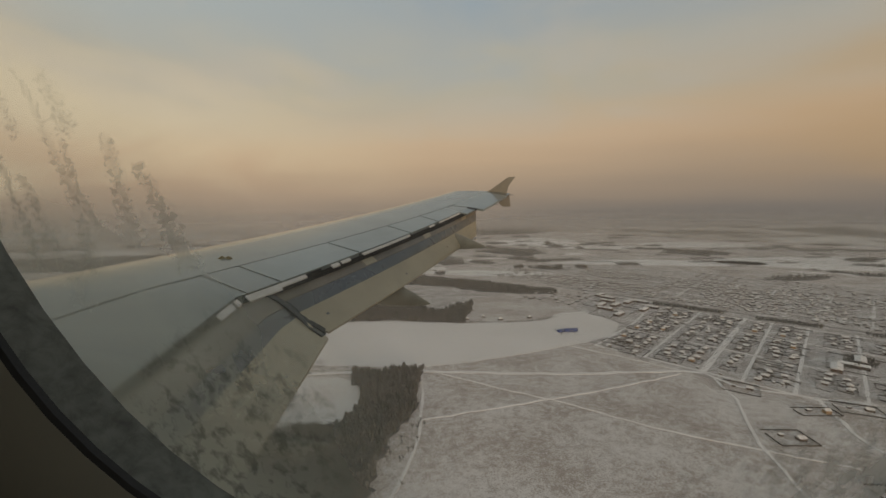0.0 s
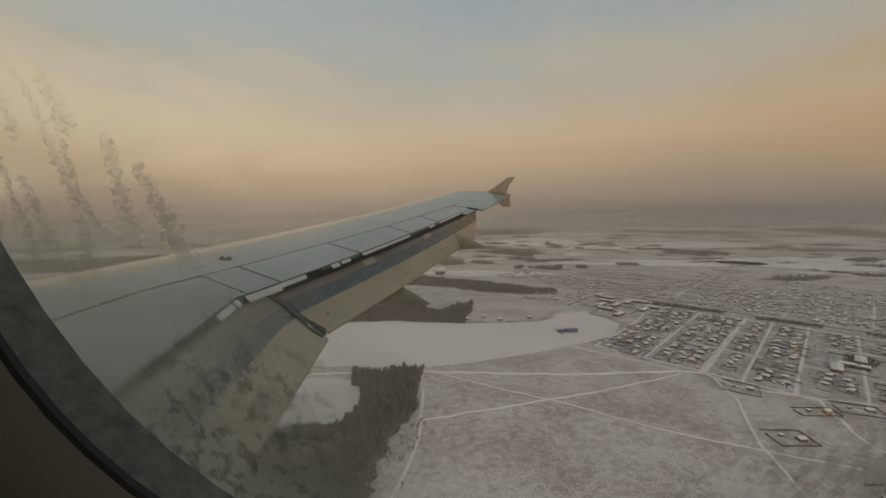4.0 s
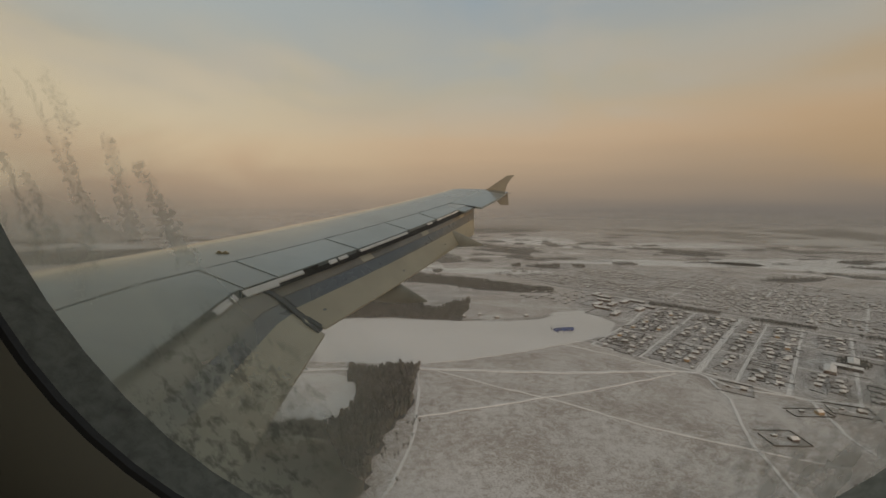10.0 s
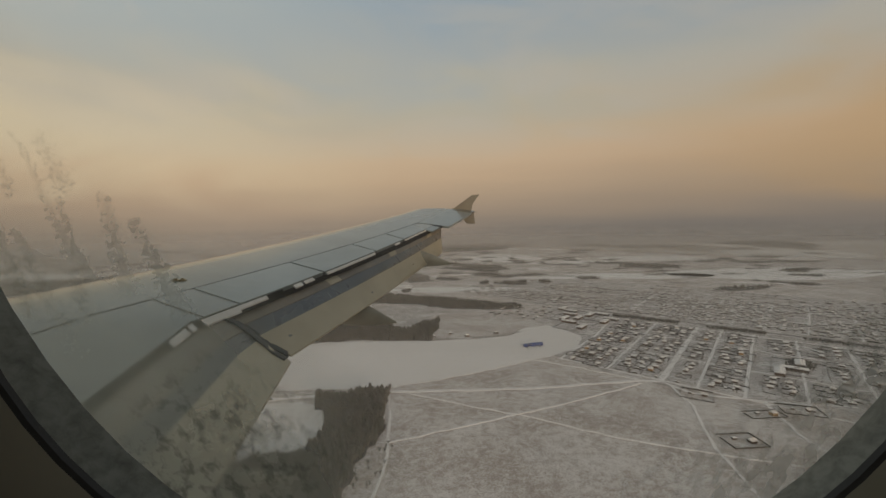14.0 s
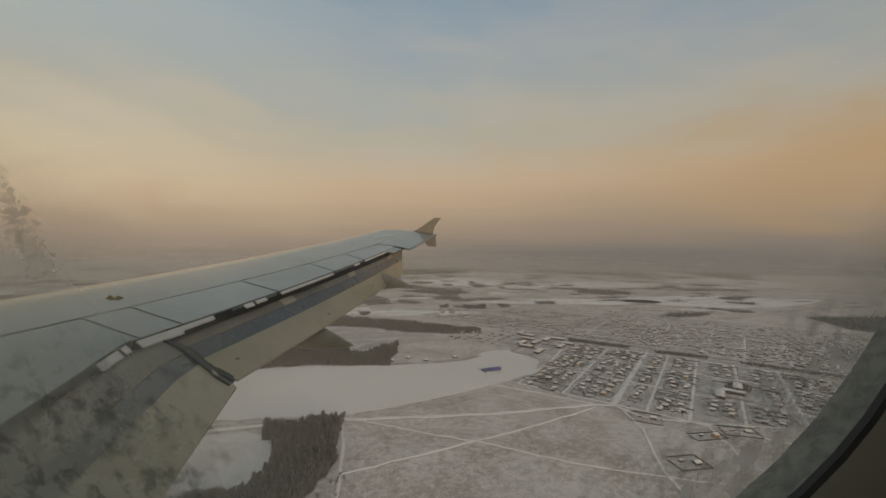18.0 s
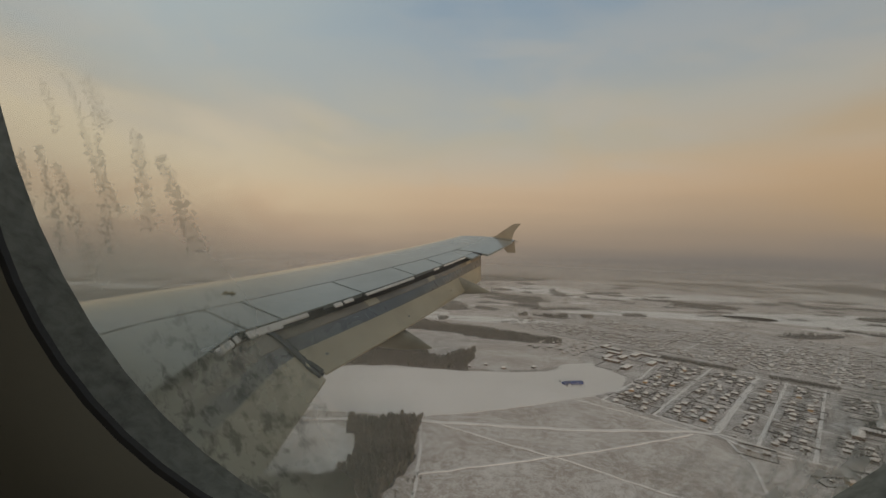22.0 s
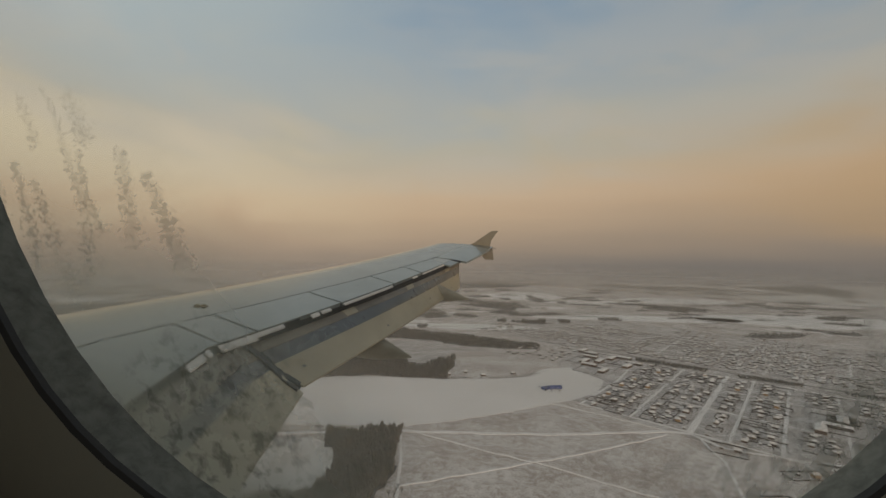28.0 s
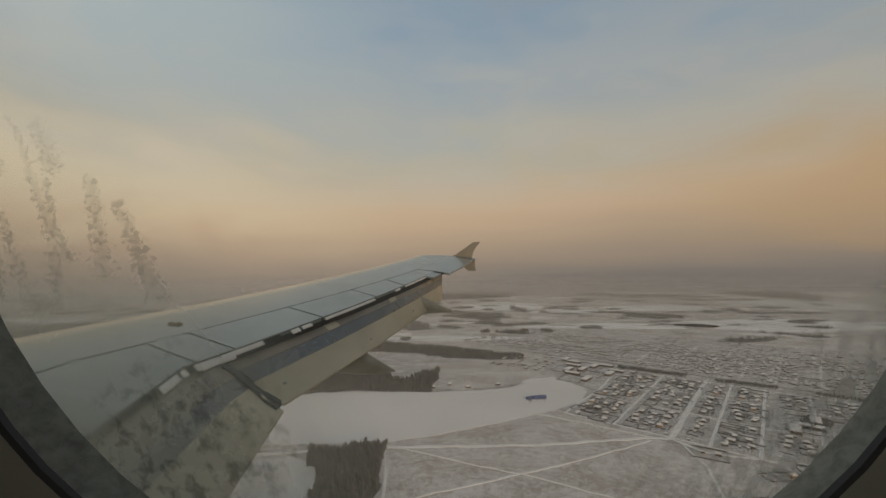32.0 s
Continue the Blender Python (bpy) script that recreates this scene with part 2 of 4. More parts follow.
M_WING = paint("wing_paint", (0.115, 0.125, 0.112), 0.45, dirt=0.22, scale=0.7, spec=0.3, bump=0.02, coat=1.0)
M_SPOILER = paint("spoiler_paint", (0.21, 0.235, 0.228), 0.35, dirt=0.12, scale=0.8, spec=0.3, bump=0.02, coat=0.6)
M_FLAP = paint("flap_paint", (0.235, 0.20, 0.15), 0.38, dirt=0.26, scale=0.9)
M_FLAP_AFT = paint("flap_trailing_paint", (0.43, 0.375, 0.265), 0.45, dirt=0.12, scale=0.9)
M_BAND = paint("flap_metal_band", (0.145, 0.148, 0.146), 0.28, 0.3, dirt=0.2, scale=1.2)
M_FAIRING = paint("fairing_paint", (0.34, 0.315, 0.25), 0.45, dirt=0.2, scale=1.5)
M_STRIP = paint("bright_alloy", (0.72, 0.69, 0.64), 0.35, 0.1, dirt=0.12, scale=3)
# rubber seals and seams, and the painted shade of the flap gap
M_SEAL_SHADE = paint("black_rubber_and_gap_shade", (0.022, 0.023, 0.026), 0.6, dirt=0.2, scale=6)
M_ORANGE = paint("orange_bracket_paint", (0.30, 0.21, 0.07), 0.5, dirt=0.2, scale=8)
M_FENCE_TIP = paint("wingtip_paint", (0.18, 0.163, 0.122), 0.42, dirt=0.12, scale=2)
M_PANEL = paint("cabin_panel", (0.27, 0.255, 0.195), 0.6, dirt=0.03, scale=3, bump=0.0)
M_REVEAL = paint("window_reveal", (0.205, 0.222, 0.198), 0.6, dirt=0.34, scale=240)
M_GASKET = paint("window_gasket", (0.02, 0.02, 0.02), 0.5, dirt=0.2, scale=20)


from mathutils.geometry import tessellate_polygon


# ---------------------------------------------------------------- mesh helpers
def part(name, bm, material, parent=None, label=""):
    me = bpy.data.meshes.new(name)
    bmesh.ops.recalc_face_normals(bm, faces=bm.faces)
    bm.to_mesh(me)
    bm.free()
    me.materials.append(material)
    ob = new(name, me)
    if parent:
        ob.parent = parent
    if label:
        ob["label"] = label
    return ob


def raw(name, verts, faces, materials, slots=None, parent=None):
    me = bpy.data.meshes.new(name)
    me.from_pydata([tuple(v) for v in verts], [], faces)
    for m in materials:
        me.materials.append(m)
    if slots is not None:
        me.polygons.foreach_set("material_index", slots)
    me.update()
    ob = new(name, me)
    if parent:
        ob.parent = parent
    return ob


def smooth(ob, angle=35):
    me = ob.data
    me.polygons.foreach_set("use_smooth", [True] * len(me.polygons))
    me.set_sharp_from_angle(angle=radians(angle))
    return ob


def empty(name, m=Matrix(), parent=None):
    ob = new(name)
    ob.matrix_world = m
    if parent:
        ob.parent = parent
    return ob


def loft(rings, closed=True, caps=True):
    """A bmesh through rings of equally many points."""
    bm = bmesh.new()
    vs = [[bm.verts.new(p) for p in r] for r in rings]
    n = len(rings[0])
    for a, b in zip(vs, vs[1:]):
        for i in range(n if closed else n - 1):
            bm.faces.new((a[i], a[(i + 1) % n], b[(i + 1) % n], b[i]))
    if caps and closed:
        bm.faces.new(vs[0])
        bm.faces.new(vs[-1][::-1])
    return bm


def slab(rows, thick):
    """A closed panel under a grid of points, thick metres deep (along -z)."""
    rings = []
    for r in rows:
        rings.append([Vector(p) for p in r] + [Vector(p) - Vector((0, 0, thick)) for p in reversed(r)])
    return loft(rings)


def box(bm, x0, x1, y0, y1, z0, z1):
    v = [bm.verts.new((x, y, z)) for z in (z0, z1) for y in (y0, y1) for x in (x0, x1)]
    for f in ((0, 2, 3, 1), (4, 5, 7, 6), (0, 1, 5, 4), (2, 6, 7, 3), (0, 4, 6, 2), (1, 3, 7, 5)):
        bm.faces.new([v[i] for i in f])
    return bm


def inside(p, poly):
    x, y = p
    hit = False
    for (x0, y0), (x1, y1) in zip(poly, poly[1:] + poly[:1]):
        if (y0 > y) != (y1 > y) and x < (x1 - x0) * (y - y0) / (y1 - y0) + x0:
            hit = not hit
    return hit


def rounded(poly, times=2):
    """A polygon with its corners cut, twice as many points each time."""
    for _ in range(times):
        out = []
        for (x0, y0), (x1, y1) in zip(poly, poly[1:] + poly[:1]):
            out += [(x0 * 0.78 + x1 * 0.22, y0 * 0.78 + y1 * 0.22), (x0 * 0.22 + x1 * 0.78, y0 * 0.22 + y1 * 0.78)]
        poly = out
    return poly


def ragged(poly, amp, seed, step=14.0):
    """The polygon's edge broken into short pieces that wander by amp metres."""
    rnd = random.Random(seed)
    out = []
    for (x0, y0), (x1, y1) in zip(poly, poly[1:] + poly[:1]):
        n = max(1, int(math.hypot(x1 - x0, y1 - y0) / step))
        for i in range(n):
            f = i / n
            out.append((x0 + (x1 - x0) * f + rnd.uniform(-amp, amp), y0 + (y1 - y0) * f + rnd.uniform(-amp, amp)))
    return out


def rise(y):
    """The far plain climbs gently towards the horizon."""
    return max(0.0, y - 3300) * 0.045


def ground_patch(name, poly, z, material, label, category="field"):
    n = len(poly)
    verts = [(x, y, z + rise(y)) for x, y in poly] + [(x, y, rise(y) - 0.5) for x, y in poly]
    faces = []
    for tri in tessellate_polygon([[Vector((x, y, 0)) for x, y in poly]]):
        a, b, c = [Vector(poly[i]) for i in tri]
        faces.append(tuple(tri) if (b - a).cross(c - a) > 0 else tuple(reversed(tri)))
    turn = sum(x0 * y1 - x1 * y0 for (x0, y0), (x1, y1) in zip(poly, poly[1:] + poly[:1]))
    for i in range(n):
        j = (i + 1) % n
        faces.append((i, i + n, j + n, j) if turn > 0 else (j, j + n, i + n, i))
    return tagged(raw(name, verts, faces, [material]), label, category, kind="structure")


def strip(name, pts, width, z, material, label, category="road", wander=0.0, seed=1):
    """A road along a line of points."""
    rnd = random.Random(seed)
    dense = []
    for (x0, y0), (x1, y1) in zip(pts, pts[1:]):
        n = max(2, int(math.hypot(x1 - x0, y1 - y0) / 25))
        for i in range(n):
            dense.append((x0 + (x1 - x0) * i / n + rnd.uniform(-wander, wander), y0 + (y1 - y0) * i / n + rnd.uniform(-wander, wander)))
    dense.append(pts[-1])
    rings = []
    for i, p in enumerate(dense):
        a, b = dense[max(i - 1, 0)], dense[min(i + 1, len(dense) - 1)]
        d = Vector((b[0] - a[0], b[1] - a[1])).normalized()
        wdt = width * rnd.uniform(0.8, 1.2) / 2
        l = (p[0] - d.y * wdt, p[1] + d.x * wdt)
        r = (p[0] + d.y * wdt, p[1] - d.x * wdt)
        rings.append([(*l, z), (*r, z), (*r, -0.4), (*l, -0.4)])
    return tagged(part(name, loft(rings), material), label, category, kind="structure")


# ---------------------------------------------------------------- the ground
def ground():
    """One sheet to the horizon, finer near the flight path."""
    xs = np.concatenate([np.linspace(-9000, -2600, 9), np.linspace(-2400, 3400, 60), np.linspace(3700, 9000, 9)])
    ys = np.concatenate([np.linspace(-3000, -200, 6), np.linspace(0, 3000, 40), np.linspace(3300, 9000, 10)])
    verts = [(x, y, rise(y) - 0.25 + 0.2 * noise.noise((x * 0.01, y * 0.01, 0))) for y in ys for x in xs]
    n = len(xs)
    faces = [(j * n + i, j * n + i + 1, (j + 1) * n + i + 1, (j + 1) * n + i) for j in range(len(ys) - 1) for i in range(n - 1)]
    return tagged(raw("ground", verts, faces, [M_MEADOW]), "snow-dusted brown winter meadow reaching the hazy horizon", "ground", kind="structure")


ground()
TRI = [(-227, 1082), (-130, 1092), (-7, 1126), (95, 1125), (311, 1118), (426, 1129), (529, 1157), (590, 1240), (680, 1270), (740, 1135), (680, 1022), (612, 982), (590, 967), (543, 944), (468, 902), (334, 840), (213, 800), (-41, 794), (-150, 793)]
BIG = [(-1312, 1206), (-960, 1270), (-346, 1395), (-322, 1000), (-300, 745), (-760, 610), (-1003, 560), (-1218, 551), (-1205, 632), (-1142, 830)]
NOTCH = [(-30, 734), (40, 742), (76, 728), (116, 663), (119, 634), (92, 575), (60, 560), (-20, 580), (-60, 650)]
BOWL = [(-1300, 300), (-1330, 560), (-1400, 690), (-1560, 720), (-1700, 600), (-1680, 330), (-1500, 220)]
GLADE = [(68, 1611), (60, 1500), (138, 1325), (180, 1240), (211, 1253), (314, 1440), (420, 1470), (500, 1520), (316, 1590), (219, 1678)]
ground_patch("snow_field", ragged(TRI, 3, 1), 0.25, M_SNOW, "smooth white snow-covered field between wood and town")
ground_patch("snow_field", ragged(BIG, 3, 2), 0.25, M_SNOW, "large smooth white snow-covered field beside the wood")
ground_patch("snow_field", ragged(rounded(NOTCH, 1), 3, 3), 0.25, M_YARD, "small snow-covered clearing in a forest bay")
ground_patch("snow_field", ragged(rounded(BOWL), 4, 4), 0.25, M_YARD, "rounded snowy clearing with scattered bushes")
ground_patch("snow_field", ragged(GLADE, 6, 6), 0.25, M_TOWN, "snowy glade with low brushwood behind the wood")
ground_patch("rough_field", ragged([(-340, 690), (-760, 585), (-1060, 520), (-1070, 240), (-360, 180), (-260, 430), (-285, 700)], 6, 5), 0.2, M_ROUGH, "rough brown grass field dusted with snow")
FAR_FIELDS = [((3700, 3700), 700, 420), ((980, 3700), 420, 330), ((2500, 2450), 800, 330), ((1500, 2420), 700, 160), ((400, 2020), 420, 90), ((-600, 2600), 500, 140),
              ((-1500, 3300), 900, 220), ((-2700, 1650), 620, 170), ((2300, 3500), 600, 240), ((-2900, 2900), 900, 200), ((1500, 3300), 500, 130)]
for i, ((x, y), a, b) in enumerate(FAR_FIELDS):
    rnd = random.Random(i)
    poly = [(x + a * math.cos(k) * rnd.uniform(0.7, 1.1), y + b * math.sin(k) * rnd.uniform(0.6, 1.1)) for k in np.linspace(0, 2 * math.pi, 11)[:-1]]
    ground_patch("far_field", rounded(poly, 1), 0.3, M_BAY, "distant white snow field between dark woods")

ROAD_LABEL = "narrow packed-snow track across the meadow"
ROADS = [([(-1210, 548), (-1003, 552), (-749, 600), (-302, 716), (-127, 746), (204, 776), (502, 777), (736, 803), (775, 794)], 9),
         ([(-290, 712), (-267, 591), (-260, 520), (-258, 420), (-250, 250)], 4.5), ([(60, 765), (-30, 745), (-134, 573), (-200, 500)], 3.6),
         ([(226, 589), (425, 662), (593, 726), (730, 791)], 3.6), ([(211, 765), (229, 584), (227, 498), (216, 442), (190, 300)], 4.5),
         ([(-925, 590), (-733, 417), (-651, 367), (-480, 250)], 3.6), ([(-898, 575), (-597, 423), (-390, 330)], 3),
         ([(251, 767), (380, 699), (472, 655), (582, 586), (710, 534), (800, 500)], 3), ([(782, 767), (767, 686), (713, 550), (690, 440)], 4.5),
         ([(909, 693), (868, 586), (862, 531), (850, 420)], 5.5), ([(775, 794), (800, 735), (909, 693), (1050, 660)], 5.5), ([(543, 944), (640, 880), (733, 808)], 3),
         ([(-1210, 548), (-1230, 440), (-1190, 300), (-1120, 240)], 3.6), ([(-1500, 520), (-1330, 480)], 3.6)]
for i, (pts, wd) in enumerate(ROADS):
    strip("track", pts, wd, 0.34 + 0.003 * i, M_ROAD, ROAD_LABEL, wander=2.0, seed=i)

# the town's own axes: p runs away from the fields, q along their edge
TO, TU, TW = Vector((772, 794)), Vector((0.669, 0.743)), Vector((0.743, -0.669))


def town(p, q):
    v = TO + TU * p + TW * q
    return v.x, v.y


TOWN = [town(20, -245), town(-14, -110), town(-16, -38), town(-13, 25), town(18, 82), town(17, 140), town(65, 251), town(0, 420), town(60, 900), town(1400, 1000), town(1400, -700), town(1150, -1000), town(620, -900), town(560, -520), town(300, -420)]
STREETS = (-222, -112, 0, 64, 140, 232, 330, 430, 560, 690)
CROSS = (8, 190, 372, 530)
ground_patch("town_ground", ragged(TOWN, 8, 9, 40), 0.22, M_TOWN, "trodden snowy ground of the town")
for q in STREETS:
    strip("street", [town(10 if q < 300 else 60, q), town(270, q - 4), town(545, q - (40 if q < -200 else 8))], 11 if q == 0 else 6, 0.40, M_ROAD, "snow-covered village street between plots", seed=q + 400)
    strip("street", [town(640, q * 1.1), town(1180, q * 1.15 + 10)], 7, 0.40, M_ROAD, "snow-covered village street between plots", seed=q + 900)
for p in CROSS:
    strip("street", [town(p, -225), town(p, 760)], 5, 0.43, M_ROAD, "snow-covered cross street of the town", seed=p + 77)
for p in (700, 800, 900, 1000, 1100):
    strip("street", [town(p, -640), town(p, 860)], 6, 0.43, M_ROAD, "snow-covered cross street of the town", seed=p + 77)
strip("railway", [town(595, -700), town(598, 0), town(600, 1100)], 13, 0.6, M_RAIL, "dark railway line on a snowy embankment", "railway")


# ---------------------------------------------------------------- woods
def tree_shape(rnd, h, r, pine):
    """One bare or needle tree: a stem, a ragged body and many upward twigs; verts and faces."""
    vs, fs = [], []
    base = h * (0.10 if pine else 0.32)
    n, slim = 5, (1.0 if pine else 0.62)
    rings = [(base, r * 0.45), (base + (h - base) * (0.25 if pine else 0.45), r), (base + (h - base) * 0.8, r * (0.40 if pine else 0.6))]
    for z, rr in rings:
        for k in range(n):
            a = 2 * math.pi * k / n + rnd.random()
            q = slim * rr * rnd.uniform(0.45, 1.2)
            vs.append((q * math.cos(a), q * math.sin(a), z + rnd.uniform(-0.10, 0.10) * h))
    vs.append((rnd.uniform(-0.2, 0.2) * r, rnd.uniform(-0.2, 0.2) * r, h * (1.0 if pine else 0.92)))
    for j in range(2):
        for k in range(n):
            fs.append((j * n + k, j * n + (k + 1) % n, (j + 1) * n + (k + 1) % n, (j + 1) * n + k))
    for k in range(n):
        fs.append((2 * n + k, 2 * n + (k + 1) % n, 3 * n))
    o = len(vs)
    t = 0.02 * h
    vs += [(t, 0, 0), (-t * 0.5, t, 0), (-t * 0.5, -t, 0), (0, 0, h * 0.6)]
    fs += [(o, o + 1, o + 3), (o + 1, o + 2, o + 3), (o + 2, o, o + 3)]
    for k in range(0 if pine else 11):
        o = len(vs)
        a, d = rnd.uniform(0, 6.3), rnd.uniform(0.2, 1.0) * r
        x, y, z = d * math.cos(a), d * math.sin(a), h * rnd.uniform(0.30, 0.62)
        e = 0.022 * h
        vs += [(x + e, y, z), (x - e, y + e, z), (x - e, y - e, z), (x * 1.3, y * 1.3, h * rnd.uniform(0.78, 1.12))]
        fs += [(o, o + 1, o + 3), (o + 1, o + 2, o + 3), (o + 2, o, o + 3)]
    return np.array(vs), fs


def wood(name, poly, gap, h, label, seed, pine=0.15, floor=True, z=0.45):
    """A wood: thousands of trees scattered over a polygon, as one mesh."""
    rnd = random.Random(seed)
    kinds = [tree_shape(rnd, 1.0, 0.24, False) for _ in range(8)] + [tree_shape(rnd, 1.0, 0.17, True) for _ in range(4)]
    xs, ys = [p[0] for p in poly], [p[1] for p in poly]
    V, F, S, off = [], [], [], 0
    y = min(ys)
    while y < max(ys):
        x = min(xs)
        while x < max(xs):
            p = (x + rnd.uniform(-0.5, 0.5) * gap, y + rnd.uniform(-0.5, 0.5) * gap)
            if inside(p, poly):
                k = rnd.randrange(8, 12) if rnd.random() < pine else rnd.randrange(8)
                vs, fs = kinds[k]
                s = h * rnd.uniform(0.65, 1.15) * (0.85 + 0.3 * noise.noise((p[0] * 0.02, p[1] * 0.02, seed)))
                a = rnd.uniform(0, 6.3)
                c, sn = math.cos(a), math.sin(a)
                wdt = s * rnd.uniform(0.8, 1.25)
                V.append(np.stack([(vs[:, 0] * c - vs[:, 1] * sn) * wdt + p[0], (vs[:, 0] * sn + vs[:, 1] * c) * wdt + p[1], vs[:, 2] * s + rise(p[1])], 1))
                F += [tuple(i + off for i in f) for f in fs]
                S += [1 if k >= 8 else 0] * len(fs)
                off += len(vs)
            x += gap
        y += gap
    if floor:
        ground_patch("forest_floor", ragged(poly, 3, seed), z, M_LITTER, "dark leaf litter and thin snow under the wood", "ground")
    return tagged(raw(name, np.concatenate(V), F, [M_WOOD, M_PINE], S), label, "wood", kind="stuff")


BARE = "dense dark leafless wood on the snowy plain"
W_AB = [(73, 759), (150, 770), (210, 774), (212, 726), (210, 668), (212, 592), (194, 579), (189, 536), (181, 496), (186, 441), (175, 300), (-120, 290), (-110, 500), (-7, 526), (76, 552), (107, 562), (120, 633), (116, 663), (78, 724)]
W_C = [(-300, 1046), (-262, 842), (-200, 810), (-146, 805), (-112, 835), (-130, 926), (-160, 1000)]
W_D = [(-224, 1085), (-126, 1090), (-7, 1130), (94, 1135), (180, 1122), (295, 1120), (303, 1223), (330, 1374), (256, 1292), (213, 1240), (177, 1240), (138, 1330), (62, 1502), (-4, 1552), (-118, 1547)]
W_D2 = [(58, 1883), (239, 1814), (417, 1738), (492, 1660), (640, 1600), (664, 1536), (469, 1530), (315, 1576), (245, 1640), (89, 1690), (-60, 1700)]
W_E = [(-1412, 860), (-1085, 848), (-1098, 769), (-1161, 600), (-1178, 517), (-1207, 422), (-1196, 347), (-1170, 200), (-1360, 190), (-1305, 384), (-1324, 549), (-1384, 685), (-1480, 740)]
W_F = [(-384, 1290), (-345, 1100), (-300, 1050), (-160, 1005), (-140, 1080), (-235, 1090), (-128, 1400), (-150, 1546), (-304, 1676), (-636, 1420)]
W_F2 = [(-1300, 1225), (-900, 1290), (-640, 1410), (-700, 1560), (-1400, 1420)]
W_G = [(2300, 1500), (2500, 1252), (2900, 1300), (3100, 1743), (2426, 1792)]
wood("woodland", ragged(W_AB, 5, 11), 4.8, 19, BARE, 11, pine=0.28)
wood("woodland", ragged(rounded(W_C, 1), 7, 12, 18), 5.2, 15, BARE, 12)
wood("woodland", ragged(W_D, 10, 13, 30), 6.3, 19, BARE, 13, pine=0.25)
wood("woodland", ragged(W_D2, 14, 14, 30), 8.0, 18, BARE, 14, pine=0.25)
wood("woodland", ragged(W_E, 4, 15), 5.6, 15, BARE, 15)
wood("woodland", ragged(W_F, 12, 16, 25), 7, 14, BARE, 16)
wood("woodland", ragged(W_F2, 20, 17, 40), 10.0, 14, BARE, 17)
wood("woodland", ragged(W_G, 6, 18), 13.0, 15, "dark pine wood beyond the town", 18, pine=0.8)
FAR_WOODS = [((-2300, 2300), 1300, 330), ((190, 2390), 210, 95), ((-1700, 4200), 2200, 420), ((2700, 4500), 1500, 250), ((1950, 2950), 420, 110), ((700, 3000), 420, 170),
             ((-3600, 3000), 900, 420), ((-2000, 1500), 520, 130), ((3100, 3050), 700, 60), ((300, 3300), 500, 120), ((-900, 3050), 900, 200), ((4300, 4600), 900, 250), ((500, 4600), 1600, 230), ((1850, 1900), 330, 60)]
for i, ((x, y), a, b) in enumerate(FAR_WOODS):
    rnd = random.Random(i + 50)
    a, b = a * 0.6, b * 1.25
    poly = [(x + a * math.cos(k) * rnd.uniform(0.5, 1.2), y + b * math.sin(k) * rnd.uniform(0.4, 1.3) + 0.2 * a * math.cos(k + i)) for k in np.linspace(0, 2 * math.pi, 15)[:-1]]
    wood("far_woodland", ragged(poly, 10, i, 60), 26.0 if b > 200 else 17.0, 17, "far dark woods fading into the haze", 100 + i)


rnd = random.Random(83)
for k in range(230):
    y = 1950 + 3300 * rnd.random() ** 1.3
    x = rnd.uniform(-1.1, 1.15) * y
    a, b = rnd.uniform(20, 150) * y / 2500, rnd.uniform(20, 90) * y / 2500
    if inside((x, y), [(250, 1000), (60, 1700), (500, 2150), (1700, 2250), (2600, 1500), (2100, 900)]) or (x < -150 and y < 2000 and x > -1300):
        continue
    tilt = rnd.uniform(-0.25, 0.25)
    poly = [(x + a * math.cos(t) * rnd.uniform(0.55, 1.15), y + b * math.sin(t) * rnd.uniform(0.5, 1.2) + tilt * a * math.cos(t)) for t in np.linspace(0, 2 * math.pi, 12)[:-1]]
    if k % 4 == 2:
        ground_patch("far_field", ragged(poly, 8, k, 50), 0.36 + 0.003 * k, M_SNOW, "distant white snow field between dark woods")
    else:
        wood("far_woodland", ragged(poly, 10, k, 50), 15.0 * y / 2500, 14, "far dark woods fading into the haze", 400 + k, z=0.36 + 0.003 * k)

# ---------------------------------------------------------------- the town
def house(name, lx, ly, h, rise, hip, wall_mat, label, category="house", chimney=True, roof_mat=None):
    e = empty(name)
    part("wall", box(bmesh.new(), -lx / 2, lx / 2, -ly / 2, ly / 2, -0.4, h), wall_mat, e)
    o, ix = 0.45, (lx / 2 - ly / 2 * hip if hip else lx / 2 + 0.45)
    bm = bmesh.new()
    ring = [(-lx / 2 - o, -ly / 2 - o, h - 0.1), (lx / 2 + o, -ly / 2 - o, h - 0.1), (lx / 2 + o, ly / 2 + o, h - 0.1), (-lx / 2 - o, ly / 2 + o, h - 0.1)]
    lo = [bm.verts.new(p) for p in ring]
    up = [bm.verts.new((x, y, z + 0.28)) for x, y, z in ring]
    r0, r1 = bm.verts.new((-ix, 0, h + rise)), bm.verts.new((ix, 0, h + rise))
    bm.faces.new(lo[::-1])
    for i in range(4):
        bm.faces.new((lo[i], lo[(i + 1) % 4], up[(i + 1) % 4], up[i]))
    bm.faces.new((up[0], up[1], r1, r0))
    bm.faces.new((up[2], up[3], r0, r1))
    bm.faces.new((up[1], up[2], r1))
    bm.faces.new((up[3], up[0], r0))
    part("roof", bm, roof_mat or M_ROOF, e)
    if chimney:
        part("chimney", box(bmesh.new(), lx * 0.15, lx * 0.15 + 0.8, 0.5, 1.3, h, h + rise + 0.9), M_BRICK, e)
    return tagged(e, label, category)


def place(p, turn=0.0, q=None):
    return pose(p[0], p[1], 0.25, 0, 0, turn)


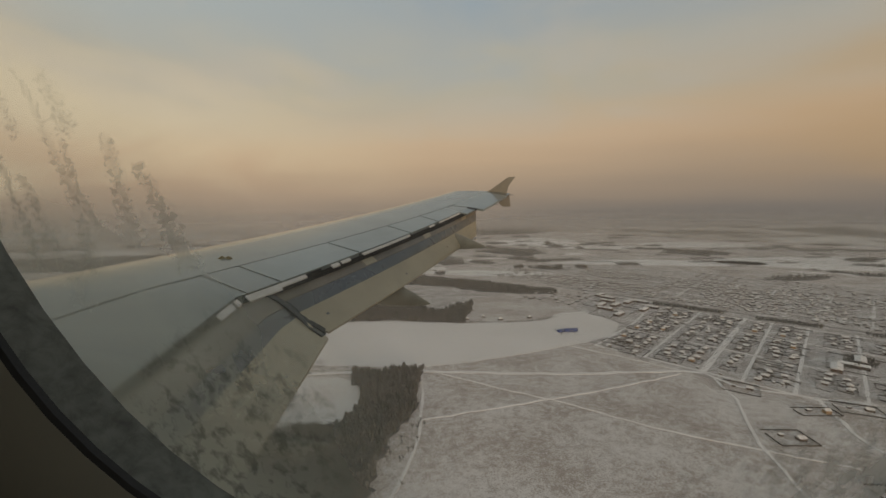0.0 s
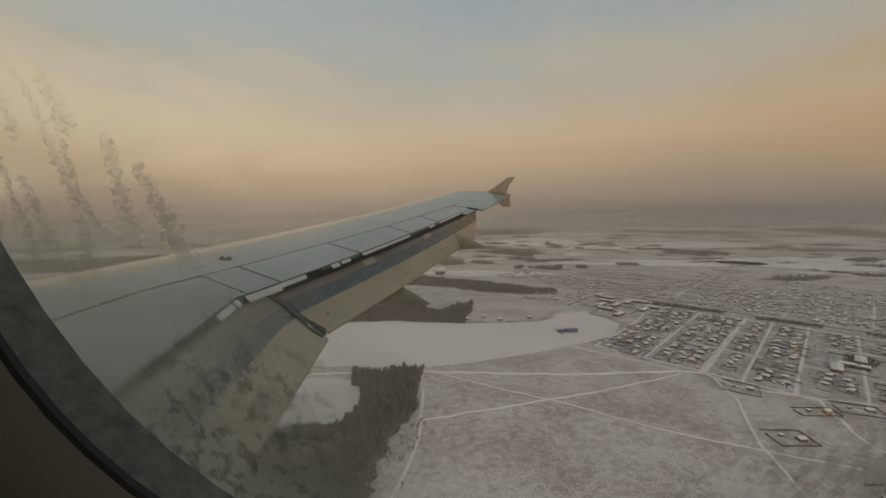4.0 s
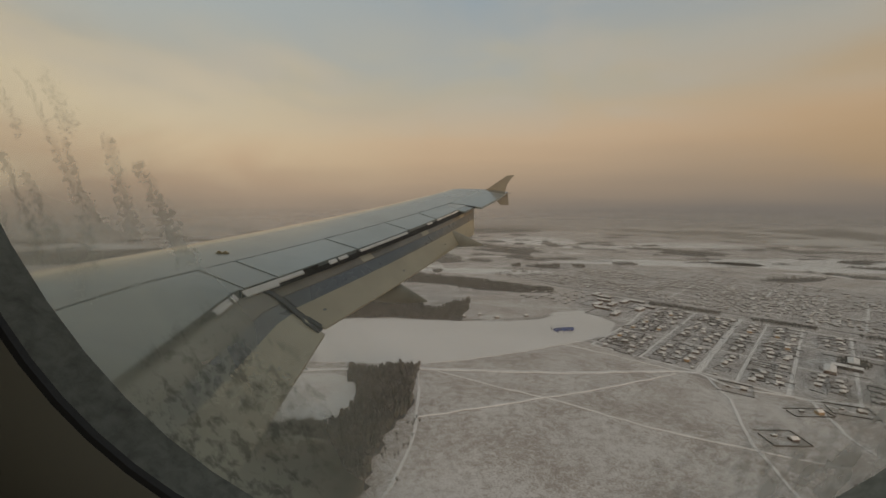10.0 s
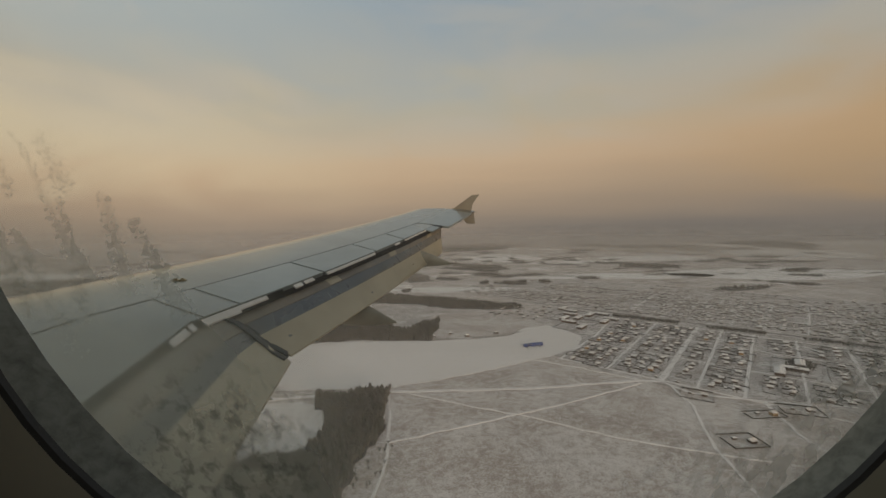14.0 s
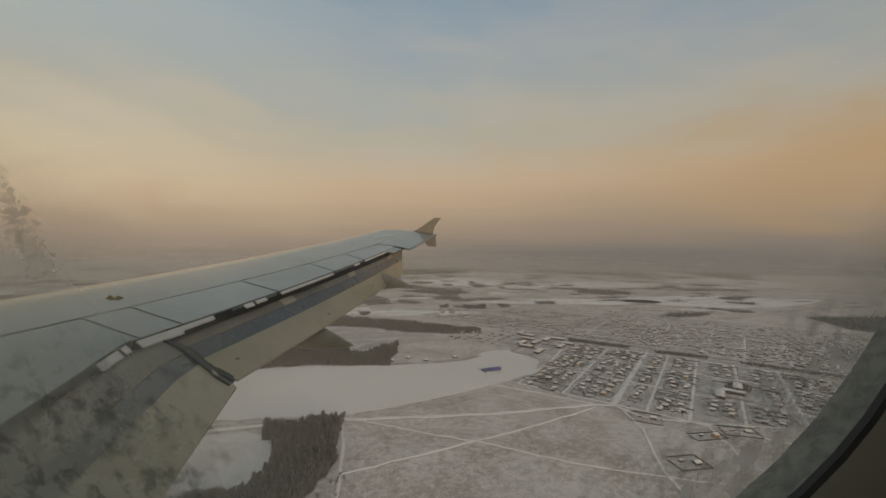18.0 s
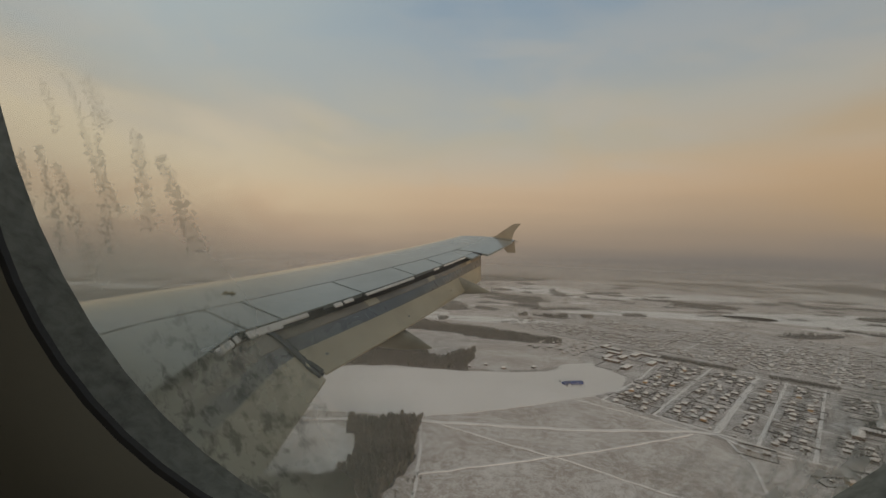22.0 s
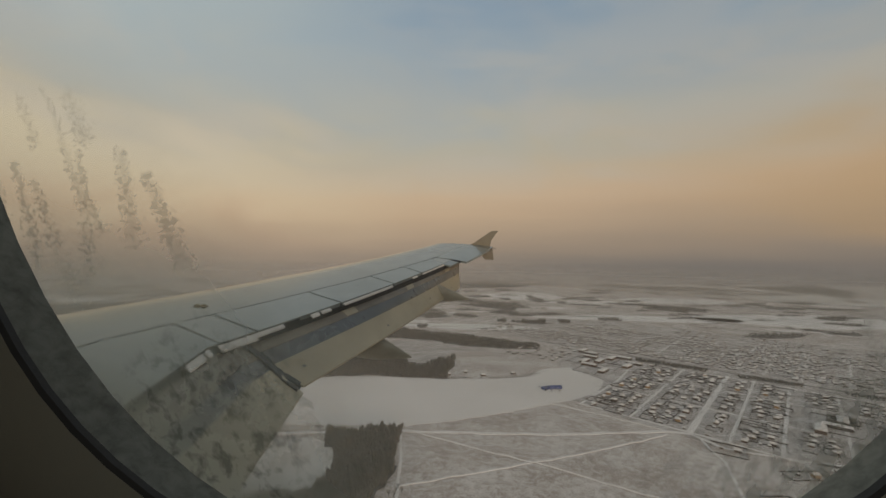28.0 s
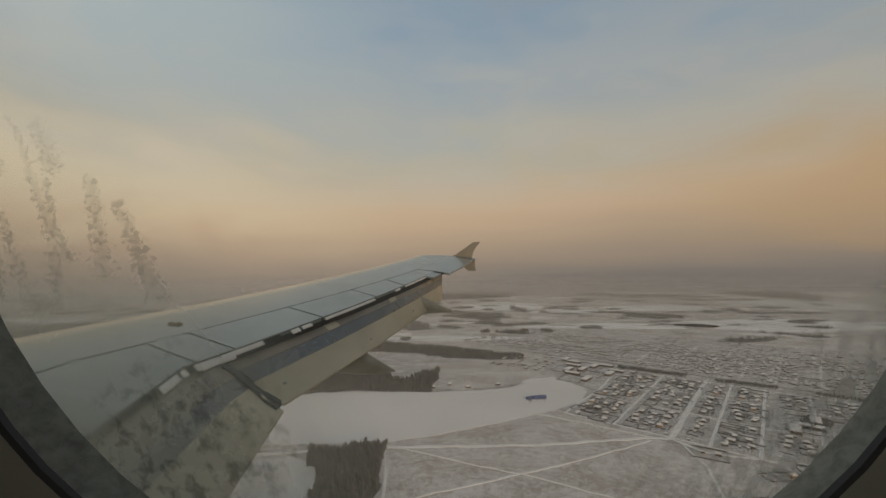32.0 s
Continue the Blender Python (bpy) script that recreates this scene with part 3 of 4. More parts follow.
GRID = math.degrees(math.atan2(TU.y, TU.x))
P_H = [house("house", 10, 9, 3.7, 3.0, 0.0, M_WALL, "small brown house with a snow-covered gable roof"),
       house("house", 11, 9.5, 3.4, 2.8, 0.9, M_WALL, "low house with a snow-covered hipped roof"),
       house("house", 9, 8.5, 5.2, 3.2, 0.0, M_WALL_OCHRE, "two-storey ochre house with a snowy gable roof"),
       house("house", 13, 10, 4.2, 3.2, 0.8, M_WALL, "large village house with a snowy hipped roof")]
P_S = house("shed", 6, 4.5, 2.6, 1.0, 0.0, M_WALL, "small snow-roofed wooden shed in a yard", "shed", chimney=False)
for o in (*P_H, P_S):
    o["group"] = "houses of the town" if o["category"] == "house" else "sheds of the town"


def bare_tree(name, label):
    rnd = random.Random(5)
    e = empty(name)
    bm = bmesh.new()
    for k in range(9):
        a, l = rnd.uniform(0, 6.3), rnd.uniform(2.0, 3.6)
        z = 2.2 + k * 0.45
        tip = Vector((math.cos(a) * l * 0.7, math.sin(a) * l * 0.7, z + l))
        root = Vector((0, 0, z))
        side = Vector((-math.sin(a), math.cos(a), 0)) * 0.16
        b0 = [bm.verts.new(root + side), bm.verts.new(root - side), bm.verts.new(root + Vector((0, 0, 0.3)))]
        tv = bm.verts.new(tip)
        for i in range(3):
            bm.faces.new((b0[i], b0[(i + 1) % 3], tv))
        for j in range(7):
            c = root.lerp(tip, rnd.uniform(0.4, 1.0)) + Vector((rnd.uniform(-1, 1), rnd.uniform(-1, 1), rnd.uniform(-0.4, 0.9)))
            q = [bm.verts.new(c + Vector((rnd.uniform(-0.5, 0.5), rnd.uniform(-0.5, 0.5), rnd.uniform(-0.6, 0.8)))) for _ in range(4)]
            for f in ((0, 1, 2), (0, 2, 3), (0, 3, 1), (1, 3, 2)):
                bm.faces.new([q[i] for i in f])
    part("crown", bm, M_WOOD, e)
    rings = [[(r * math.cos(a), r * math.sin(a), z) for a in np.linspace(0, 2 * math.pi, 7)[:-1]] for z, r in ((-0.3, 0.28), (2, 0.2), (6, 0.08))]
    part("trunk", loft(rings), M_TRUNK, e)
    return tagged(e, label, "tree", "trees")


TREE = bare_tree("tree", "bare leafless tree standing in the snow")


def fence(corners, seed):
    """A closed board fence round a plot, with a gap for its gate."""
    bm = bmesh.new()
    rnd = random.Random(seed)
    for i, (a, b) in enumerate(zip(corners, corners[1:] + corners[:1])):
        a, b = Vector(a), Vector(b)
        if i == 0:
            b = a.lerp(b, 0.78)
        d = (b - a).normalized()
        s = Vector((-d.y, d.x)) * 0.09
        hgt = rnd.uniform(1.5, 2.3)
        lo = [bm.verts.new((v.x, v.y, 0.0)) for v in (a - s, b - s, b + s, a + s)]
        up = [bm.verts.new((v.x, v.y, hgt)) for v in (a - s, b - s, b + s, a + s)]
        bm.faces.new(up)
        for k in range(4):
            bm.faces.new((lo[k], lo[(k + 1) % 4], up[(k + 1) % 4], up[k]))
    return tagged(part("plot_fence", bm, M_FENCE), "dark board fence round a snowy plot", "fence", "plot fences")


def near_town():
    rnd = random.Random(21)
    made, fences, sheds, trees = 0, 0, 0, 0
    protos = set()
    for i, p in enumerate(range(30, 525, 31)):
        for j, q in enumerate(range(-200, 700, 29)):
            if any(abs(q - s) < 9 for s in STREETS) or any(abs(p - s) < 8 for s in CROSS):
                continue
            if q > 150 and p < 60 + 0.2 * (q - 150):
                continue
            if 165 < q < 265 and 190 < p < 350:
                continue
            pp, qq = p + rnd.uniform(-7, 7), q + rnd.uniform(-6, 6)
            if made < 300 and rnd.random() < 0.78:
                k = rnd.choices(range(4), (5, 4, 1.0, 2))[0]
                m = place(town(pp, qq), GRID + rnd.choice((0, 90)) + rnd.uniform(-6, 6))
                if k not in protos:
                    P_H[k].matrix_world = m
                    protos.add(k)
                else:
                    copy_thing(P_H[k], m)
                made += 1
            if sheds < 290 and rnd.random() < 0.7:
                m = place(town(pp + rnd.choice((-11, 11)), qq + rnd.uniform(-9, 9)), GRID + rnd.choice((0, 90)))
                if sheds == 0:
                    P_S.matrix_world = m
                else:
                    copy_thing(P_S, m)
                sheds += 1
            if fences < 290 and rnd.random() < 0.68:
                a, b = rnd.uniform(13, 15) * rnd.choice((1, 1, 2)), rnd.uniform(11, 14) * rnd.choice((1, 1, 1.9))
                e = [rnd.uniform(-3, 3) for _ in range(4)]
                fence([town(p - a + e[0], q - b), town(p - a + e[1], q + b), town(p + a + e[2], q + b + e[3]), town(p + a, q - b + e[3])], i * 100 + j)
                fences += 1
            if trees < 220 and rnd.random() < 0.45:
                m = place(town(pp + rnd.uniform(-11, 11), qq + 10), rnd.uniform(0, 360))
                if trees == 0:
                    TREE.matrix_world = m
                else:
                    copy_thing(TREE, m)
                trees += 1


near_town()


def far_houses(name, cells, seed, label):
    """The crowded part beyond the railway as one mesh of walls and snowy roofs."""
    rnd = random.Random(seed)
    V, F, S = [], [], []
    for p, q in cells:
        p, q = p + rnd.uniform(-7, 7), q + rnd.uniform(-6, 6)
        if noise.noise((p * 0.006, q * 0.006, seed)) < -0.25 or rnd.random() < 0.22:
            continue
        cx, cy = town(p, q)
        a = radians(GRID + rnd.choice((0, 90)) + rnd.uniform(-8, 8))
        lx, ly, h, ri = rnd.uniform(3.5, 7), rnd.uniform(3, 5), rnd.uniform(2.4, 4), rnd.uniform(1.4, 2.8)
        if rnd.random() < 0.08:
            lx, ly, h, ri = lx * 2.2, ly * 1.5, h * 1.2, 1.2
        o = len(V)
        for x, y, z in [(-lx, -ly, -.3), (lx, -ly, -.3), (lx, ly, -.3), (-lx, ly, -.3), (-lx, -ly, h), (lx, -ly, h), (lx, ly, h), (-lx, ly, h), (-lx, 0, h + ri), (lx, 0, h + ri)]:
            V.append((cx + x * math.cos(a) - y * math.sin(a), cy + x * math.sin(a) + y * math.cos(a), z))
        for f, s in [((0, 1, 5, 4), 0), ((2, 3, 7, 6), 0), ((1, 2, 6, 9, 5), 0), ((3, 0, 4, 8, 7), 0)]:
            F.append(tuple(o + i for i in f))
            S.append(s)
        o = len(V)
        for x, y, z in [(-lx - .4, -ly - .5, h - .1), (lx + .4, -ly - .5, h - .1), (lx + .4, ly + .5, h - .1), (-lx - .4, ly + .5, h - .1), (-lx - .4, 0, h + ri + .2), (lx + .4, 0, h + ri + .2)]:
            V.append((cx + x * math.cos(a) - y * math.sin(a), cy + x * math.sin(a) + y * math.cos(a), z))
        for f in ((0, 1, 5, 4), (2, 3, 4, 5), (0, 4, 3), (1, 2, 5)):
            F.append(tuple(o + i for i in f))
            S.append(1)
    return tagged(raw(name, V, F, [M_WALL_FAR, M_ROOF_FAR], S), label, "houses", kind="stuff")


far_houses("distant_houses", [(p, q) for p in range(650, 1150, 19) for q in range(-760, 900, 20)], 31, "crowded small houses with snowy roofs beyond the railway")
far_houses("distant_houses", [(p, q) for p in range(1160, 1400, 36) for q in range(-300, 900, 40)], 32, "scattered distant houses at the edge of the town")
far_houses("distant_houses", [(p, q) for p in range(130, 530, 28) for q in range(705, 1000, 26)], 33, "outlying small houses with snowy roofs")
far_houses("distant_houses", [(p, q) for p in range(640, 900, 26) for q in range(-1000, -770, 30)], 34, "scattered cottages beyond the works")
# tree belts along the railway, shrubs among the houses, the copse beside the works
wood("tree_belt", ragged([town(525, -262), town(548, -60), town(578, -60), town(560, -262)], 3, 41), 4.6, 12, "dark belt of bare trees along the railway", 41, floor=False)
wood("tree_belt", ragged([town(541, 15), town(560, 160), town(588, 160), town(572, 15)], 3, 42), 4.8, 11, "dark belt of bare trees along the railway", 42, floor=False)
wood("tree_belt", ragged([town(556, 240), town(566, 620), town(586, 620), town(576, 240)], 3, 51), 5.5, 10, "dark belt of bare trees along the railway", 51, floor=False)
wood("shrubs", ragged([town(640, -760), town(640, 860), town(1150, 860), town(1150, -760)], 4, 43), 11.5, 5, "dark bare garden shrubs and trees among the houses", 43, floor=False)
wood("shrubs", ragged([town(1160, -300), town(1160, 860), town(1400, 860), town(1400, -300)], 4, 44), 26, 6, "dark bare shrubs at the edge of the town", 44, floor=False)
wood("copse", ragged(rounded([town(230, 195), town(250, 240), town(330, 262), town(340, 205)], 1), 3, 45), 5.0, 10, "small dark copse inside the town", 45, floor=False)
wood("copse", ragged([(211, 1142), (246, 1118), (426, 1127), (528, 1154), (575, 1192), (540, 1212), (560, 1196), (520, 1166), (420, 1138), (255, 1130), (224, 1150)], 1.5, 46), 4.5, 5, "hedge of bare trees round a yard", 46, floor=False)
wood("shrubs", ragged([(70, 1600), (150, 1350), (300, 1440), (310, 1590)], 6, 52), 17, 4, "low brushwood on the snowy glade", 52, floor=False)
wood("shrubs", ragged([town(20, -210), town(20, 680), town(530, 680), town(530, -210)], 4, 49), 11.5, 3.6, "dark bare garden shrubs among the plots", 49, floor=False)
far_houses("distant_houses", [(p, q) for p in range(330, 640, 36) for q in range(-640, -440, 34)], 35, "scattered cottages and yards between wood and works")
wood("shrubs", ragged([(330, 1230), (560, 1250), (700, 1450), (660, 1520), (430, 1490)], 6, 53), 13, 4, "brushwood and hedges round the outlying yards", 53, floor=False)
for k, (x, y) in enumerate([(585, 2178), (724, 2184), (800, 2190), (930, 2190)]):
    poly = [(x + (24 + 10 * (k % 2)) * math.cos(t), y + 18 * math.sin(t)) for t in np.linspace(0, 2 * math.pi, 10)[:-1]]
    wood("copse", ragged(poly, 3, k), 6.0, 24, "round clump of tall bare trees on far snow", 320 + k, floor=False)
rnd = random.Random(71)
for k in range(46):
    x, y = rnd.uniform(-300, 3600), rnd.uniform(1900, 3400)
    a, b = rnd.uniform(18, 130), rnd.uniform(8, 26)
    poly = [(x + a * math.cos(t) * rnd.uniform(0.6, 1.1), y + b * math.sin(t) * rnd.uniform(0.6, 1.1)) for t in np.linspace(0, 2 * math.pi, 9)[:-1]]
    if not inside((x, y), TOWN):
        wood("copse", ragged(poly, 3, k, 20), 8.5, rnd.uniform(7, 12), "far clump of dark bare trees on the snow", 200 + k, floor=False)
for k, (x0, y0, x1, y1) in enumerate([(-100, 1900, 900, 2150), (900, 2150, 2300, 1950), (1500, 2600, 3300, 2350), (-900, 1750, -200, 1960), (500, 2450, 1700, 2780), (2300, 1950, 3200, 2100)]):
    dx, dy = x1 - x0, y1 - y0
    l = math.hypot(dx, dy)
    nx, ny = -dy / l * 5, dx / l * 5
    wood("hedge_line", ragged([(x0 + nx, y0 + ny), (x1 + nx, y1 + ny), (x1 - nx, y1 - ny), (x0 - nx, y0 - ny)], 3, k), 7, 6, "dark line of bare hedge across far fields", 300 + k, floor=False)
# works and the blue hall near the fields
hall = house("blue_hall", 34, 13, 6, 2.2, 0.0, M_BLUE, "blue metal workshop with a partly snowy roof", "workshop", False, M_BLUE)
hall.matrix_world = place((580, 1056), 10)
hall2 = house("blue_hall", 16, 12, 5, 1.6, 0.0, M_BLUE, "blue metal shed beside the workshop", "workshop", False, M_BLUE)
hall2.matrix_world = place((552, 1050), 30)
WORKS = house("works_hall", 46, 18, 7, 2.6, 0.0, M_WALL, "long industrial hall with a snow-covered roof", "hall", False)
WORKS["group"] = "industrial halls"
WORKS.matrix_world = place(town(399, -381), GRID)
for p, q, a in ((430, -345, 0), (470, -390, 90), (500, -330, 0), (535, -300, 90), (520, -410, 90), (360, -350, 90), (320, -290, 0), (545, -450, 0), (250, 215, 90), (300, 225, 0), (210, 190, 0), (430, -255, 0), (480, -250, 90)):
    copy_thing(WORKS, place(town(p, q), GRID + a))
for k, (p, q, a, b) in enumerate([(310, -330, 42, 34), (395, -300, 40, 30), (405, -385, 40, 44), (500, -365, 50, 60), (270, 222, 60, 48)]):
    fence([town(p - a, q - b), town(p - a, q + b), town(p + a, q + b), town(p + a, q - b)], 950 + k)
for i, (x, y) in enumerate([(300, 1160), (400, 1160), (490, 1185), (260, 1175), (350, 1190)]):
    copy_thing(P_H[3], place((x, y), 20 * i))
# lone plots in front of the town
for i, (x, y, a, b, turn) in enumerate([(765, 567, 27, 20, 2), (866, 645, 31, 13, 2), (804, 728, 27, 25, -32), (800, 455, 26, 16, 2), (940, 655, 30, 20, -20), (990, 560, 24, 20, 10)]):
    copy_thing(P_H[2] if i % 2 else P_H[0], place((x + a * 0.45, y - b * 0.2), turn))
    copy_thing(P_S, place((x - a * 0.3, y + b * 0.3), turn))
    c, sn = math.cos(radians(turn)), math.sin(radians(turn))
    fence([(x + u * c - v * sn, y + u * sn + v * c) for u, v in ((-a, -b), (-a, b), (a, b), (a, -b))], 900 + i)
rnd = random.Random(61)
for k in range(60):
    c = rnd.choice([(215, 590), (205, 560), (200, 500), (195, 460), (560, 1030), (-1000, 420), (-1480, 400), (-1400, 300), (-1190, 560), (-1550, 560)])
    copy_thing(TREE, pose(c[0] + rnd.uniform(-25, 40), c[1] + rnd.uniform(-35, 35), 0.3, 0, 0, rnd.uniform(0, 360)) @ Matrix.Scale(1, 4))
wood("shrubs", ragged([(-990, 560), (-930, 555), (-985, 450), (-1012, 350), (-1022, 352), (-1000, 450)], 2, 47), 4.5, 5, "dark strip of bare shrubs across the snow", 47, floor=False)
wood("shrubs", ragged([(290, 930), (380, 905), (420, 880), (330, 880), (270, 910)], 4, 50), 8, 1.8, "low dark stalks poking through the snow", 50, floor=False)


# ---------------------------------------------------------------- haze, painted on sheets
# a see-through grey sheet that paints the fading of distance; share: its opacity
def haze_sheet_mat(name, share):
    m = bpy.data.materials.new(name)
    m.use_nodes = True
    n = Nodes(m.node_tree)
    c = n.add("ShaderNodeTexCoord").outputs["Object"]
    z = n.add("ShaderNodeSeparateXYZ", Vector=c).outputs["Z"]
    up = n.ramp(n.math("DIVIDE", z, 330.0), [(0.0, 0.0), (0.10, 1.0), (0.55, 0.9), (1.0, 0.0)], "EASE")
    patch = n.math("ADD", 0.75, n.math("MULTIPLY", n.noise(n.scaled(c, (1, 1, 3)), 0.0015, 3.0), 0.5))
    sheet_grey = n.add("ShaderNodeAddShader")
    n.t.links.new(n.add("ShaderNodeBsdfDiffuse", Color=(0.252, 0.243, 0.232, 1)).outputs[0], sheet_grey.inputs[0])
    n.t.links.new(n.add("ShaderNodeBsdfTranslucent", Color=(0.252, 0.243, 0.232, 1)).outputs[0], sheet_grey.inputs[1])
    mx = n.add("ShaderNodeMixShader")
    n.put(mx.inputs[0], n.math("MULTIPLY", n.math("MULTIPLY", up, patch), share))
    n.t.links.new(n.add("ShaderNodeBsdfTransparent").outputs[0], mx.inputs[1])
    n.t.links.new(sheet_grey.outputs[0], mx.inputs[2])
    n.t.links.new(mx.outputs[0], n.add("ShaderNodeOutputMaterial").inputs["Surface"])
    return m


# nested curtain sheets stand in for the hazy air
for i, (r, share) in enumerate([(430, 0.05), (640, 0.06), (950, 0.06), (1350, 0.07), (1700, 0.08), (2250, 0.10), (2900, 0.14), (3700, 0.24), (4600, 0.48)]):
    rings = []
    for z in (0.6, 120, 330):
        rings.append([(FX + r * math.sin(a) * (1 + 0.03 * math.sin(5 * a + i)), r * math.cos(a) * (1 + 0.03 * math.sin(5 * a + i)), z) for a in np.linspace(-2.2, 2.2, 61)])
    tagged(smooth(part("haze_curtain", loft(rings, closed=False), haze_sheet_mat("painted_haze_sheet", share))), "translucent curtain sheet painted as winter haze over the plain", "haze", kind="structure")

# ---------------------------------------------------------------- the aircraft
BODY = HANG @ Matrix(((0.99993, -0.00051, 0.0122), (0.0, 0.99912, 0.04188), (-0.01221, -0.04187, 0.99905))).to_4x4()


def zs(y):
    """Height of the wing's upper skin, y metres outboard of the eye."""
    d = y - 4.45
    return -1.155 + (0.2 * d if d < 0 else 0.098 * d + 0.004 * d * d)


def te(y):
    """Rear edge of the fixed wing, metres aft of the eye."""
    return -2.7 if y < 4.45 else -2.66 + 0.356 * (y - 4.45)


def le(y):
    return -6.1 + 0.535 * (y - 6)


def hinge(y):
    return -3.25 + 0.44 * (y - 5.89)


def upper(y, x):
    s = (te(y) - x) / (te(y) - le(y))
    return zs(y) + 0.16 * s * (1 - s) - (0.34 * ((s - 0.66) / 0.34) ** 3 if s > 0.66 else 0)


wing = empty("aircraft_wing", BODY)
tagged(wing, "grey airliner wing with extended flaps and a small wingtip fence", "wing")


def wing_skin():
    rings = []
    for y in np.concatenate([np.linspace(0.115, 4.4, 8), np.linspace(4.5, 15.4, 18)]):
        t, l = te(y), le(y)
        c = t - l
        ring = [(t - c * s, y, upper(y, t - c * s)) for s in (0, .04, .1, .2, .35, .5, .62, .74, .84, .9, .95, .985, 1)]
        ring += [(t - c * s, y, zs(y) - c * k) for s, k in ((0.97, 0.105), (0.9, 0.125), (0.7, 0.145), (0.4, 0.12), (0.15, 0.06), (0.0, 0.03))]
        rings.append(ring)
    return smooth(part("wing_skin", loft(rings), M_WING, wing))


wing_skin()


def on_wing(x, y, lift=0.0):
    return (x, y, upper(y, x) + lift)


def panel(name, y0, y1, mat, label=""):
    """A spoiler: its side edges run square to the hinge."""
    rows = []
    for f in np.linspace(0, 1, 7):
        row = []
        for g in (0.015, 0.25, 0.5, 0.75, 1.0):
            y = y0 + 0.012 + (y1 - y0 - 0.024) * f + 0.60 * (1 - g)
            a, b = hinge(y), te(y - 0.0) + 0.02
            x = a + (b - a) * g
            row.append(on_wing(x, y, 0.012))
        rows.append(row)
    return smooth(part(name, slab(rows, 0.06), mat, wing, label))


for a, b in ((4.5, 4.97), (5.0, 6.68), (6.7, 8.46), (8.48, 9.84), (9.87, 11.3)):
    panel("spoiler", a, b, M_SPOILER if a > 4.9 else M_WING)
rows = [[on_wing(te(y) - 0.55 + 0.03, y + 0.1, 0.01), on_wing(te(y) - 0.1, y, 0.012), (te(y) + 0.42, y, zs(y) - 0.06)] for y in np.linspace(12.15, 14.9, 8)]
smooth(part("aileron", slab(rows, 0.06), M_SPOILER, wing))
rows = [[on_wing(te(y) - 0.02, y, 0.0), (te(y) + 0.40, y, zs(y) - 0.055)] for y in np.linspace(14.92, 15.4, 3)]
part("tip_trailing_edge", slab(rows, 0.04), M_WING, wing)
rows = [[on_wing(te(y) - 0.02, y, 0.0), (te(y) + 0.22, y, zs(y) - 0.045)] for y in np.linspace(11.32, 12.12, 3)]
part("shroud_panel", slab(rows, 0.04), M_SPOILER, wing)
# the long seam along the hinge line and cross seams of the skin
for y0, y1 in ((1.0, 4.4), (4.5, 9.0), (9.0, 14.8)):
    rows = [[on_wing(hinge(y) - 0.042, y, 0.005), on_wing(hinge(y) - 0.022, y, 0.005)] for y in np.linspace(y0, y1, 16)]
    part("skin_seam", slab(rows, 0.012), M_SEAL_SHADE, wing)


def flap(name, y0, y1, end_z0, end_z1, chord0, chord1, n, slant0, slant1, band, front, curl, bulge):
    """A lowered flap: a front panel, a bare metal band and a rear panel over a thin core."""
    e = empty(name, parent=wing)

    def at(y, s, lift=0.0):
        f = (y - y0) / (y1 - y0)
        ch, dz = chord0 + (chord1 - chord0) * f, end_z0 + (end_z1 - end_z0) * f
        y = y + (slant0 + (slant1 - slant0) * f) * (1 - s)
        x = te(y) - 0.06 + ch * s
        z = zs(y) - front - dz * ((1 - curl) * s + curl * s * s) + bulge * math.sin(math.pi * min(1, s * 1.5)) * (1 - s)
        return (x, y, z + lift)
    ys = np.linspace(y0, y1, n)
    for nm, s0, s1, mat in (("front_panel", 0.0, band[0] - 0.003, M_FLAP), ("metal_band", band[0], band[1], M_BAND), ("rear_panel", band[1] + 0.003, 1.0, M_FLAP_AFT)):
        rows = [[at(y, s, 0.0 if nm != "metal_band" else -0.006) for s in np.linspace(s0, s1, 6)] for y in ys]
        smooth(part(nm, slab(rows, 0.025), mat, e))
    rings = [[at(y, 0.02, -0.03), at(y, 0.5, -0.03), at(y, 0.985, -0.012), at(y, 0.5, -0.16), at(y, 0.1, -0.2)] for y in ys]
    part("core", loft(rings), M_FLAP, e)
    return e, at


outer, o_at = flap("outer_flap", 4.91, 12.045, 0.502, 0.699, 0.768, 0.318, 24, -0.095, 0.833, (0.309, 0.527), 0.121, 0.049, 0.084)
inner, i_at = flap("inner_flap", 0.14, 4.346, 0.12, 0.34, 1.365, 1.171, 14, 0.0, 0.455, (0.40, 0.576), 0.095, 0.163, 0.068)
# dark seals at the ends where the two flaps part
for at, y, s0, sgn in ((o_at, 4.91, 0.0, -1), (i_at, 4.346, 0.0, 1)):
    rows = [[Vector(at(y, s, 0.015)) + Vector((0, -sgn * 0.06, 0)), Vector(at(y, s, 0.012)) + Vector((0, sgn * (0.09 - 0.05 * s), -0.02))] for s in np.linspace(s0, 0.95, 12)]
    smooth(part("flap_end_seal", slab(rows, 0.06), M_SEAL_SHADE, wing))
# black strips that paint the shade between the fixed wing and the lowered flaps
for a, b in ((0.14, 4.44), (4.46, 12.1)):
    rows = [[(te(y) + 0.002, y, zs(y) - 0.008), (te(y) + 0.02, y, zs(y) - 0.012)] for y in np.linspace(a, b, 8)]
    part("flap_cove", slab(rows, 0.16), M_SEAL_SHADE, wing)
